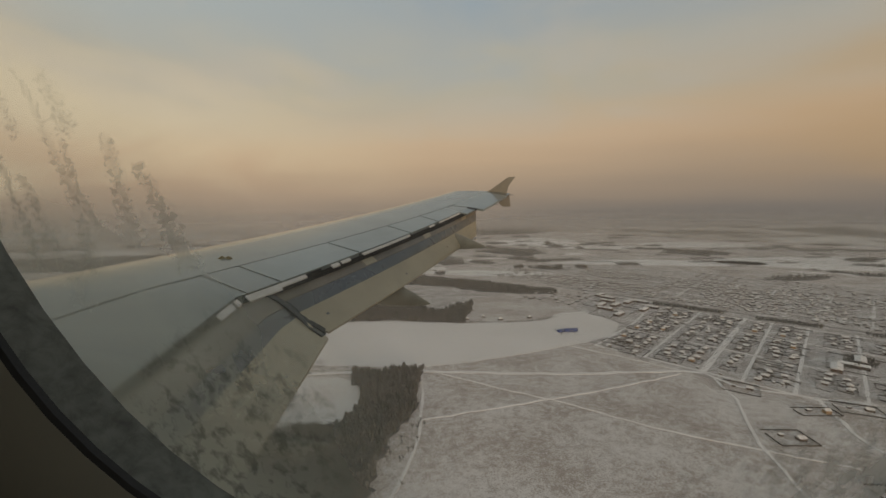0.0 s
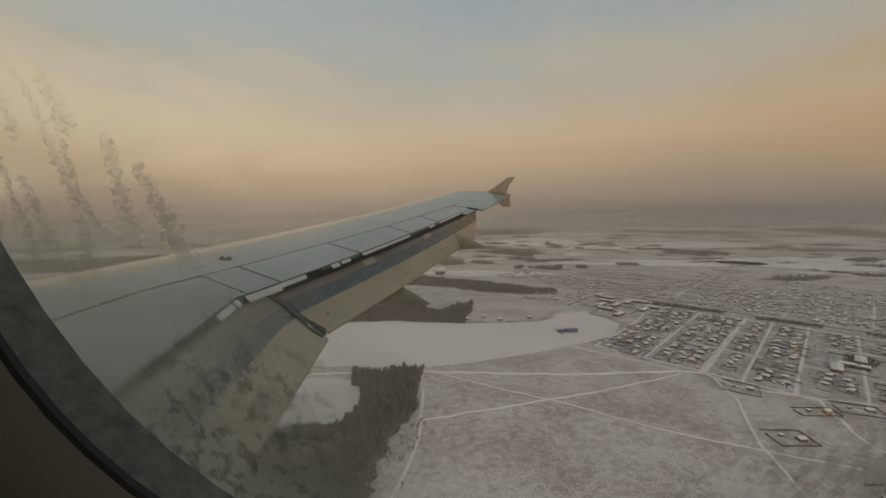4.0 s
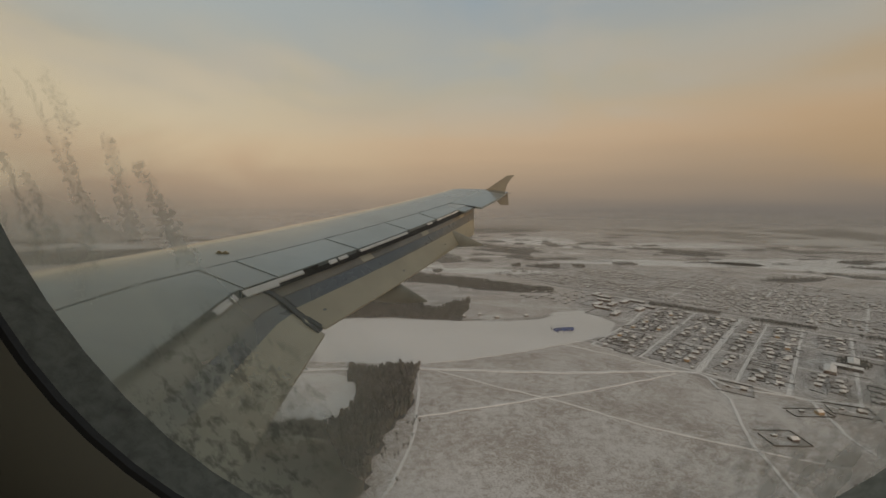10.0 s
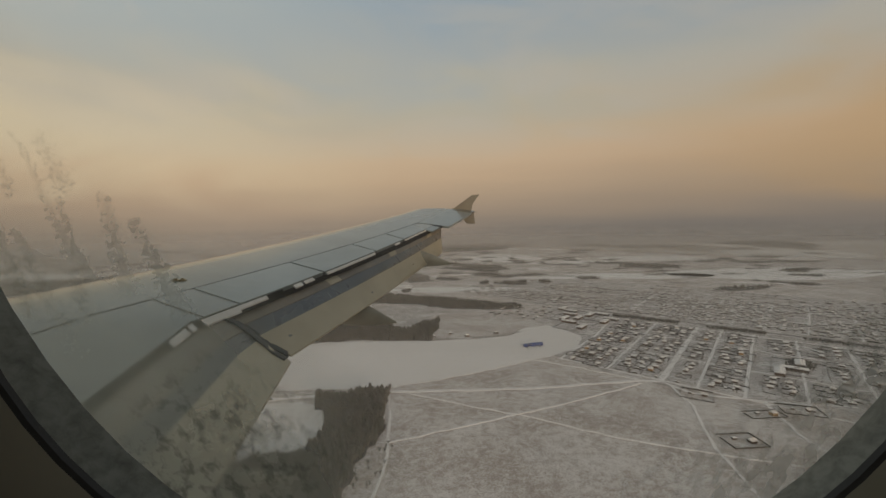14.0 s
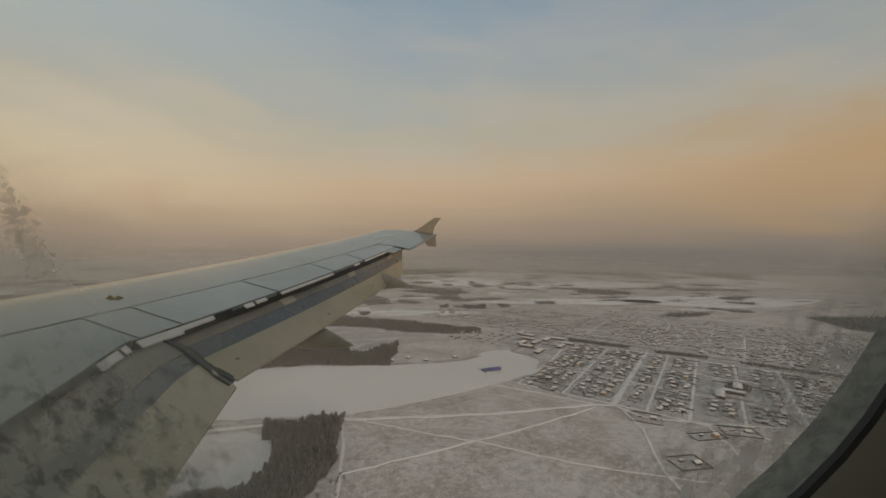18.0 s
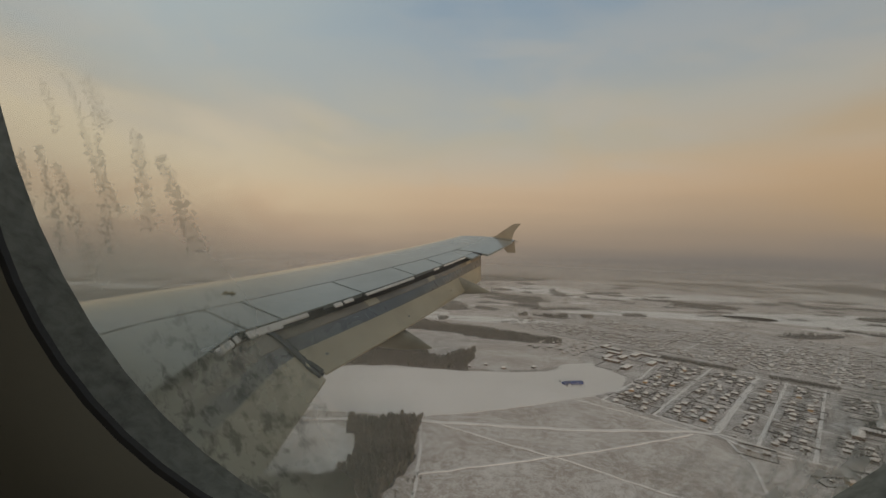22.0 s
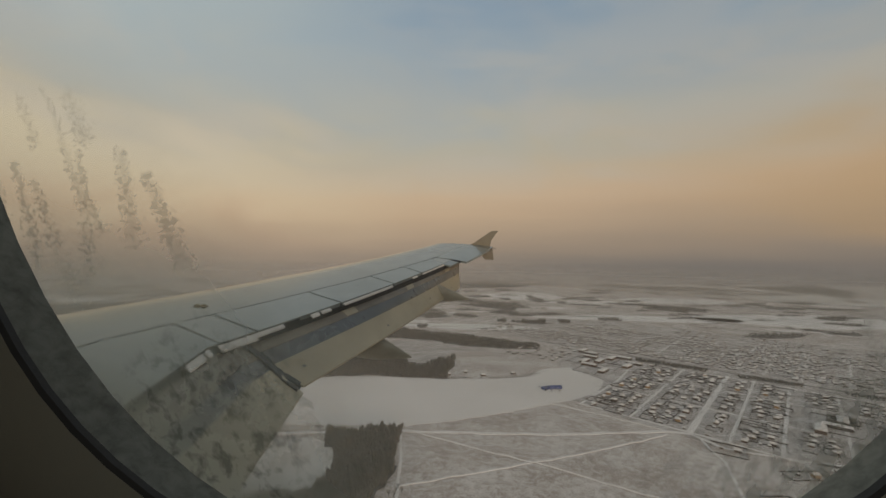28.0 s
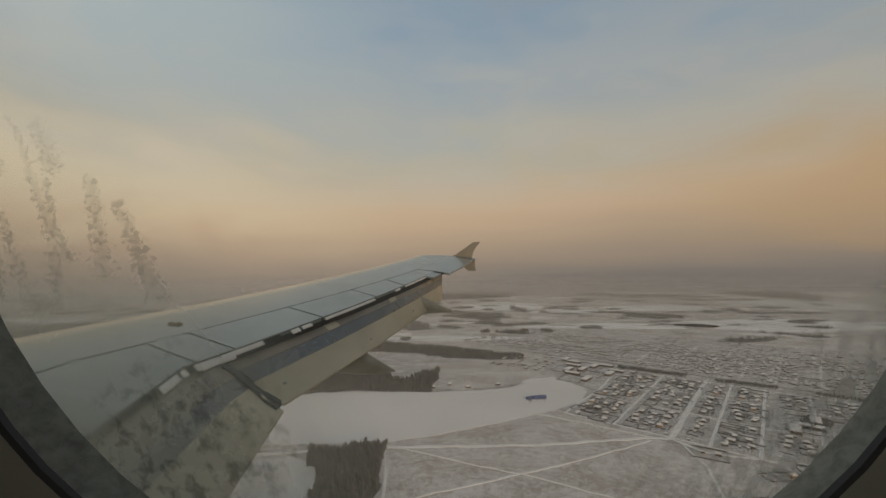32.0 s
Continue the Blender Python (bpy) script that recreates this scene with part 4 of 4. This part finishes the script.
# bright alloy strips in the gap behind the fixed wing
for a, b, wd in ((3.98, 4.26, 0.075), (4.30, 4.38, 0.075), (4.47, 4.95, 0.08), (4.95, 5.42, 0.045), (5.95, 6.12, 0.05), (6.18, 6.4, 0.04), (6.75, 8.4, 0.035), (9.35, 9.6, 0.03), (9.9, 11.9, 0.022)):
    rows = [[(te(y) + 0.024, y, zs(y) - 0.012), (te(y) + 0.024 + wd * 0.8, y, zs(y) - 0.012 - wd * 0.75)] for y in np.linspace(a, b, 6)]
    part("shroud_strip", slab(rows, 0.02), M_STRIP, wing)


def fairing(y, x0, x1, z1, wide, deep, sag):
    """A canoe-shaped flap track fairing under the wing, its rear half turned down with the flap."""
    z0 = zs(y) - 0.30
    rings = []
    for s in np.linspace(0, 1, 14):
        x = x0 + (x1 - x0) * s
        k = max(0.03, math.sin(math.pi * (0.10 + 0.60 * s)) * (1 - s ** 3.5) + 0.03)
        ztop = z0 + (z1 - z0) * s ** 1.25
        rings.append([(x, y + wide * k * math.cos(a), ztop + deep * k * (0.5 * math.sin(a) - sag)) for a in np.linspace(0, 2 * math.pi, 15)[:-1]])
    return smooth(part("flap_track_fairing", loft(rings), M_FAIRING, wing), 50)


fairing(7.2, -3.4, -0.66, -1.92, 0.19, 0.72, 0.12)
fairing(10.6, -2.0, 0.52, -1.20, 0.16, 0.58, 0.12)
fairing(3.0, -4.4, -1.10, -2.04, 0.21, 0.52, 0.46)
fairing(4.1, -3.2, -1.70, -1.93, 0.10, 0.26, 0.30)


def fence_tip():
    """The wingtip fence: a swept fin above and a smaller one below."""
    y, z0 = 15.42, zs(15.4) - 0.06
    for nm, prof in (("upper_fin", [(0.55, z0 + 0.02), (0.89, 0.46), (1.56, 0.96), (1.84, 0.98), (1.57, 0.62), (1.52, 0.33), (1.05, 0.25)]),
                     ("lower_fin", [(0.95, 0.27), (1.05, 0.18), (1.36, -0.16), (1.68, -0.16), (1.62, 0.30)])):
        rings = [[(x, y + d, z) for x, z in prof] for d in (-0.025, 0.025)]
        bm = loft(rings)
        bmesh.ops.bevel(bm, geom=bm.edges[:], offset=0.012, segments=1, affect="EDGES")
        part(nm, bm, M_FENCE_TIP, wing)


fence_tip()
# small orange hoist bracket on the skin
br = empty("hoist_bracket", parent=wing)
bx, by = -3.85, 6.05
for dx in (-0.05, 0.05):
    ring = [[Vector(on_wing(bx + dx, by)) + Vector((0.034 * math.cos(a), 0.012 * s, 0.004 + 0.034 * math.sin(a))) for a in np.linspace(0, math.pi, 9)] for s in (-1, 1)]
    part("bracket_eye", loft(ring), M_ORANGE, br)
part("bracket_foot", slab([[on_wing(bx - 0.10, by - 0.025, 0.012), on_wing(bx + 0.10, by - 0.025, 0.012)], [on_wing(bx - 0.10, by + 0.025, 0.012), on_wing(bx + 0.10, by + 0.025, 0.012)]], 0.015), M_ORANGE, br)

# ---------------------------------------------------------------- the cabin and its window
WA, WB, WP, WY = 0.1337, 0.1304, 2.173, 0.09


def oval(k, y, n=72):
    out = []
    for a in np.linspace(0, 2 * math.pi, n + 1)[:-1]:
        c, s = math.cos(a), math.sin(a)
        r = (abs(c) ** WP + abs(s) ** WP) ** (-1 / WP)
        out.append(((WA + k) * r * c + 0.0024, y, (WB + k) * r * s - 0.0229))
    return out


def outer_rect(y, n=72, w=1.6, h=1.3):
    out = []
    for a in np.linspace(0, 2 * math.pi, n + 1)[:-1]:
        c, s = math.cos(a), math.sin(a)
        r = 1 / max(abs(c) / w, abs(s) / h)
        out.append((r * c, y, r * s))
    return out


cab = empty("cabin_wall", BODY)
tagged(cab, "dark brown cabin side panel round an oval window", "cabin wall", kind="structure")
wall = smooth(part("side_panel", loft([outer_rect(WY - 0.02), oval(0.035, WY - 0.016), oval(0.012, WY - 0.008), oval(0.0, WY), oval(0.0, WY + 0.004), outer_rect(WY + 0.004)], caps=False), M_PANEL, cab), 60)
win = empty("cabin_window", BODY)
tagged(win, "oval aircraft window with a frosted, smeared pane", "window", kind="structure")
smooth(part("gasket", loft([oval(0.0, WY), oval(-0.0008, WY + 0.0008), oval(-0.0010, WY + 0.0022)], caps=False), M_GASKET, win))


def inner_rim(k, y, n=72):
    """The rim of the outer opening, k times its size."""
    out = []
    for a in np.linspace(0, 2 * math.pi, n + 1)[:-1]:
        c, s = math.cos(a), math.sin(a)
        r = k * (abs(c) ** WP + abs(s) ** WP) ** (-1 / WP)
        out.append((0.1531 * r * c + 0.0053, y, 0.2021 * r * s + 0.0453))
    return out


INNER = inner_rim(1.0, WY + 0.0125)
edge = oval(-0.0010, WY + 0.0022)
mid = [(0.5 * (p[0] + q[0]), WY + 0.0078, 0.5 * (p[2] + q[2])) for p, q in zip(edge, INNER)]
smooth(part("reveal", loft([edge, mid, INNER], caps=False), M_REVEAL, win))
smooth(part("outer_frame", loft([INNER, inner_rim(1.06, WY + 0.0195), inner_rim(1.6, WY + 0.0300)], caps=False), M_SEAL_SHADE, win))


def frost_mat():
    """Clear pane with frost: dotted plumes, a milky veil, lacy blotches with clear holes."""
    m = bpy.data.materials.new("frosted_pane")
    m.use_nodes = True
    n = Nodes(m.node_tree)
    c = n.add("ShaderNodeTexCoord").outputs["Object"]
    sx = n.add("ShaderNodeSeparateXYZ", Vector=c)
    x, z = sx.outputs["X"], sx.outputs["Z"]

    def vec(op, a, b_=None, scale=None):
        v = n.add("ShaderNodeVectorMath", operation=op)
        n.put(v.inputs[0], a)
        if b_ is not None:
            n.put(v.inputs[1], b_)
        if scale is not None:
            n.put(v.inputs["Scale"], scale)
        return v.outputs["Value" if op in ("DOT_PRODUCT", "LENGTH") else "Vector"]

    warp = n.add("ShaderNodeTexNoise", Scale=170.0, Detail=3.0)
    n.t.links.new(c, warp.inputs["Vector"])
    bent = vec("ADD", c, vec("SCALE", vec("SUBTRACT", warp.outputs["Color"], (0.5, 0.5, 0.5)), scale=0.005))
    bent = vec("MULTIPLY", bent, (1, 0, 1))

    def plume(x0, z0, x1, z1, width, tip):
        """Closeness to a leaning line of frost that thins out towards its tip."""
        a, ab = Vector((x0, 0, z0)), Vector((x1 - x0, 0, z1 - z0))
        pa = vec("SUBTRACT", bent, tuple(a))
        h = n.math("MULTIPLY", vec("DOT_PRODUCT", pa, tuple(ab / ab.length_squared)), 1.0, clamp=True)
        d = vec("LENGTH", vec("SUBTRACT", pa, vec("SCALE", tuple(ab), scale=h)))
        wide = n.math("MULTIPLY", width, n.math("ADD", tip, n.math("MULTIPLY", h, 1.0 - tip)))
        return n.math("SUBTRACT", 1.0, n.math("DIVIDE", d, wide), clamp=True)

    lines = [(-0.110, -0.049, -0.106, -0.076, 0.0059, 0.5), (-0.101, -0.057, -0.090, -0.082, 0.0066, 0.4), (-0.137, -0.028, -0.128, -0.052, 0.0027, 0.6),
             (-0.128, -0.052, -0.117, -0.072, 0.0039, 0.7), (-0.124, -0.050, -0.120, -0.085, 0.0051, 0.5), (-0.145, -0.053, -0.137, -0.085, 0.0051, 0.5),
             (-0.138, -0.060, -0.124, -0.095, 0.0066, 0.4), (-0.145, -0.030, -0.141, -0.044, 0.0039, 0.6), (-0.128, -0.030, -0.125, -0.042, 0.0062, 0.8), (-0.152, -0.055, -0.148, -0.080, 0.0047, 0.5)]
    near = None
    for ln in lines:
        x0, z0, x1, z1, wide, tip = ln
        f = plume(x0 - 0.006, z0 + 0.006, x1 - 0.004, z1 + 0.004, wide * 1.15, tip)
        near = f if near is None else n.math("MAXIMUM", near, f)
    grain = n.noise(bent, 640.0, 2.0, 0.45, 0.1)
    lump = n.noise(c, 130.0, 2.0, 0.5)
    mass = n.math("ADD", n.math("MULTIPLY", near, 0.185), n.math("MULTIPLY", n.math("SUBTRACT", lump, 0.5), 0.35))
    dots = n.math("MULTIPLY", n.ramp(n.math("ADD", grain, mass), [(0.44, 0.0), (0.82, 1.0)], "EASE"), n.math("MULTIPLY", near, 2.0, clamp=True))
    dots = n.math("MAXIMUM", dots, n.math("MULTIPLY", n.math("POWER", near, 1.1), 0.62))
    fade = n.math("DIVIDE", n.math("SUBTRACT", -0.022, z), 0.035, clamp=True)
    streaks = n.math("MULTIPLY", n.math("MULTIPLY", dots, n.math("ADD", 0.35, n.math("MULTIPLY", fade, 0.65))), 0.46)
    # veil and lace towards the lower corner
    soft = n.math("SUBTRACT", n.noise(c, 40.0, 4.0, 0.55), 0.5)
    s_l = n.math("ADD", n.math("ADD", n.math("MULTIPLY", x, -0.75), n.math("MULTIPLY", z, -0.66)), n.math("MULTIPLY", soft, 0.025))
    drop = n.math("DIVIDE", n.math("SUBTRACT", -0.030, z), 0.06, clamp=True)
    veil = n.math("MULTIPLY", n.ramp(n.math("DIVIDE", n.math("SUBTRACT", s_l, 0.092), 0.075, clamp=True), [(0.0, 0.0), (0.40, 0.34), (0.70, 0.52), (1.0, 0.52)]), n.math("ADD", 0.25, n.math("MULTIPLY", drop, 0.75)))
    veil = n.math("MULTIPLY", veil, n.math("SUBTRACT", 1.0, n.math("MULTIPLY", n.math("DIVIDE", n.math("SUBTRACT", -0.100, z), 0.045, clamp=True), 0.75)))
    lace = n.ramp(n.noise(bent, 150.0, 4.0, 0.55, 0.2), [(0.42, 0.0), (0.54, 1.0)])
    u = n.math("DIVIDE", n.math("SUBTRACT", x, -0.081), 0.031)
    v = n.math("DIVIDE", n.math("SUBTRACT", z, -0.140), 0.033)
    rr = n.math("ADD", n.math("SQRT", n.math("ADD", n.math("MULTIPLY", u, u), n.math("MULTIPLY", v, v))), n.math("MULTIPLY", soft, 1.6))
    zone = n.math("DIVIDE", n.math("SUBTRACT", 1.05, rr), 0.35, clamp=True)
    corner = n.math("MULTIPLY", zone, n.math("ADD", 0.06, n.math("MULTIPLY", lace, 0.42)))
    holes = n.math("SUBTRACT", 1.0, n.math("MULTIPLY", n.math("SUBTRACT", 1.0, lace), n.math("MULTIPLY", zone, 0.65)))
    veil = n.math("MULTIPLY", veil, holes)
    # blotches of the opposite lower corner
    s_r = n.math("ADD", n.math("ADD", n.math("MULTIPLY", x, 0.62), n.math("MULTIPLY", z, -0.78)), n.math("MULTIPLY", soft, 0.03))
    ramp_r = n.math("DIVIDE", n.math("SUBTRACT", s_r, 0.142), 0.045, clamp=True)
    lean = n.scaled(n.scaled(c, (1, 1, 1), rot=(0, -0.5, 0)), (1.0, 1.0, 0.6))
    fl = n.ramp(n.math("ADD", n.noise(lean, 190.0, 3.0, 0.55, 0.2), n.math("MULTIPLY", ramp_r, 0.16)), [(0.48, 0.0), (0.72, 1.0)])
    spots = n.math("MULTIPLY", n.math("MULTIPLY", n.math("POWER", ramp_r, 0.6), n.math("ADD", 0.22, n.math("MULTIPLY", fl, 0.62))), 0.80)
    rim = n.math("ADD", n.math("POWER", n.math("ABSOLUTE", n.math("DIVIDE", n.math("SUBTRACT", x, 0.006), 0.184)), 2.17), n.math("POWER", n.math("ABSOLUTE", n.math("DIVIDE", n.math("SUBTRACT", z, 0.066), 0.243)), 2.17))
    film = n.math("MULTIPLY", n.math("DIVIDE", n.math("SUBTRACT", rim, 0.80), 0.22, clamp=True), n.math("ADD", 0.06, n.math("MULTIPLY", drop, 0.30)))
    # thick rime along the rim of the lower forward corner
    side = n.math("MULTIPLY", n.math("DIVIDE", n.math("SUBTRACT", 0.0, x), 0.06, clamp=True), n.math("DIVIDE", n.math("SUBTRACT", -0.070, z), 0.06, clamp=True))
    rime = n.math("MULTIPLY", n.ramp(n.math("ADD", rim, n.math("MULTIPLY", soft, 0.25)), [(0.44, 0.0), (0.72, 0.46), (1.0, 0.84)], "EASE"), side)
    # dark blots painted between the frost feathers, in place of clear holes
    bu = n.math("DIVIDE", n.math("ADD", x, 0.084), 0.037)
    bv = n.math("DIVIDE", n.math("ADD", z, 0.136), 0.036)
    near_b = n.math("SUBTRACT", 1.15, n.math("ADD", n.math("SQRT", n.math("ADD", n.math("MULTIPLY", bu, bu), n.math("MULTIPLY", bv, bv))), n.math("MULTIPLY", soft, 1.2)), clamp=True)
    blot = n.ramp(n.math("ADD", n.noise(n.scaled(n.scaled(c, (1, 1, 1), rot=(0, 0.6, 0)), (1.0, 1.0, 0.7)), 300.0, 2.5, 0.55, 0.3), n.math("MULTIPLY", near_b, 0.05)), [(0.52, 0.0), (0.70, 1.0)])
    blot = n.math("MULTIPLY", n.math("MULTIPLY", blot, n.math("MULTIPLY", near_b, 2.0, clamp=True)), 0.55)
    haze = n.math("ADD", 0.04, n.math("MAXIMUM", film, veil))
    fac = n.math("MAXIMUM", n.math("ADD", n.math("MAXIMUM", streaks, corner), n.math("MULTIPLY", haze, 0.55)), n.math("MAXIMUM", spots, haze), clamp=True)
    fac = n.math("MINIMUM", n.math("MAXIMUM", fac, rime), 0.86)
    frost = n.add("ShaderNodeAddShader")
    thin = n.math("DIVIDE", haze, n.math("ADD", fac, 0.02), clamp=True)
    tone = n.mix(n.math("MULTIPLY", thin, n.math("DIVIDE", n.math("SUBTRACT", 0.02, x), 0.05, clamp=True)), (0.18, 0.197, 0.172), (0.38, 0.405, 0.355))
    n.t.links.new(n.add("ShaderNodeBsdfTranslucent", Color=tone).outputs[0], frost.inputs[0])
    n.t.links.new(n.add("ShaderNodeBsdfDiffuse", Color=(0.25, 0.25, 0.25, 1)).outputs[0], frost.inputs[1])
    mx = n.add("ShaderNodeMixShader")
    n.put(mx.inputs[0], fac)
    n.t.links.new(n.add("ShaderNodeBsdfTransparent").outputs[0], mx.inputs[1])
    n.t.links.new(frost.outputs[0], mx.inputs[2])
    mx2 = n.add("ShaderNodeMixShader")
    n.put(mx2.inputs[0], blot)
    n.t.links.new(mx.outputs[0], mx2.inputs[1])
    n.t.links.new(n.add("ShaderNodeBsdfTranslucent", Color=(0.055, 0.062, 0.058, 1)).outputs[0], mx2.inputs[2])
    n.t.links.new(mx2.outputs[0], n.add("ShaderNodeOutputMaterial").inputs["Surface"])
    return m


bm = bmesh.new()
bm.faces.new([bm.verts.new(p) for p in inner_rim(1.42, WY + 0.035)])
pane = part("pane", bm, frost_mat(), win, "clear acrylic pane with frost feathers")
pane.visible_shadow = False
# the rest of the cabin shell behind the eye
def shell_rings(r_add):
    """The rounded cabin cross-section, in y and z, open towards the window panel."""
    out = []
    for x in (-9.0, -3.0, 3.0, 9.0):
        out.append([(x, -1.72 + (1.80 + r_add) * math.cos(a), 0.10 + (1.85 + r_add) * math.sin(a)) for a in np.linspace(radians(48), radians(312), 25)])
    return out


smooth(part("cabin_shell", loft(shell_rings(0.0), closed=False), M_PANEL, cab))
for z0, z1 in ((1.1, 1.52), (-1.35, -1.1)):
    bm = bmesh.new()
    box(bm, -9, 9, WY - 0.66, WY - 0.021, z0, z1)
    part("side_lining", bm, M_PANEL, cab)
for x0, x1 in ((-9, -1.6), (1.6, 9)):
    bm = bmesh.new()
    box(bm, x0, x1, WY - 0.022, WY + 0.0, -1.3, 1.3)
    part("side_panel", bm, M_PANEL, cab)
for x in (-9.0, 8.98):
    bm = bmesh.new()
    box(bm, x, x + 0.02, -3.5, WY, -1.7, 1.9)
    part("bulkhead", bm, M_PANEL, cab)
# a dim reading lamp panel in the cabin ceiling
lamp = empty("ceiling_light", BODY)
tagged(lamp, "dimmed cabin ceiling light strip", "lamp")
bm = bmesh.new()
box(bm, -2.0, 2.0, -1.9, -1.5, 1.80, 1.86)
glow = principled("lamp_diffuser", lambda n, b: (n.put(b.inputs["Base Color"], (0.8, 0.8, 0.78, 1)), n.put(b.inputs["Emission Color"], (1.0, 0.92, 0.8, 1)), n.put(b.inputs["Emission Strength"], 0.9)))
part("diffuser", bm, glow, lamp)

# ---------------------------------------------------------------- small fittings on the wing
def wick(x, y, z, length=0.16):
    rings = [[(x + length * f, y + 0.006 * math.cos(a), z - 0.02 * f + 0.006 * math.sin(a)) for a in np.linspace(0, 2 * math.pi, 7)[:-1]] for f in (0, 1)]
    part("static_wick", loft(rings), M_SEAL_SHADE, wing)


for y in (13.2, 13.9, 14.5, 14.8, 15.1, 15.3):
    wick(te(y) + 0.40, y, zs(y) - 0.07)
rows = [[(te(y) - 0.02, y, zs(y) + 0.012), (te(y) + 0.26, y, zs(y) - 0.03)] for y in (12.0, 12.06, 12.12)]
part("flap_end_slot", slab(rows, 0.05), M_SEAL_SHADE, wing)
for y, s0 in ((6.6, 0.05), (8.7, 0.05), (10.9, 0.05)):
    rows = [[Vector(o_at(y + dy, q, 0.006)) for q in np.linspace(s0, 0.295, 5)] for dy in (0.0, 0.15, 0.3)]
    smooth(part("hinge_cover", slab(rows, 0.01), M_FLAP_AFT, outer))
for y, q in ((5.2, 0.72), (7.4, 0.8), (9.6, 0.75), (11.2, 0.82)):
    rows = [[Vector(o_at(y + dy, q + dq, 0.004)) for dq in (0.0, 0.035)] for dy in (0.0, 0.05)]
    part("drain_plate", slab(rows, 0.006), M_BAND, outer)
for y in (1.8, 3.3):
    rows = [[Vector(i_at(y + dy, q, 0.006)) for q in np.linspace(0.1, 0.38, 5)] for dy in (0.0, 0.14, 0.28)]
    smooth(part("hinge_cover", slab(rows, 0.01), M_FLAP, inner))
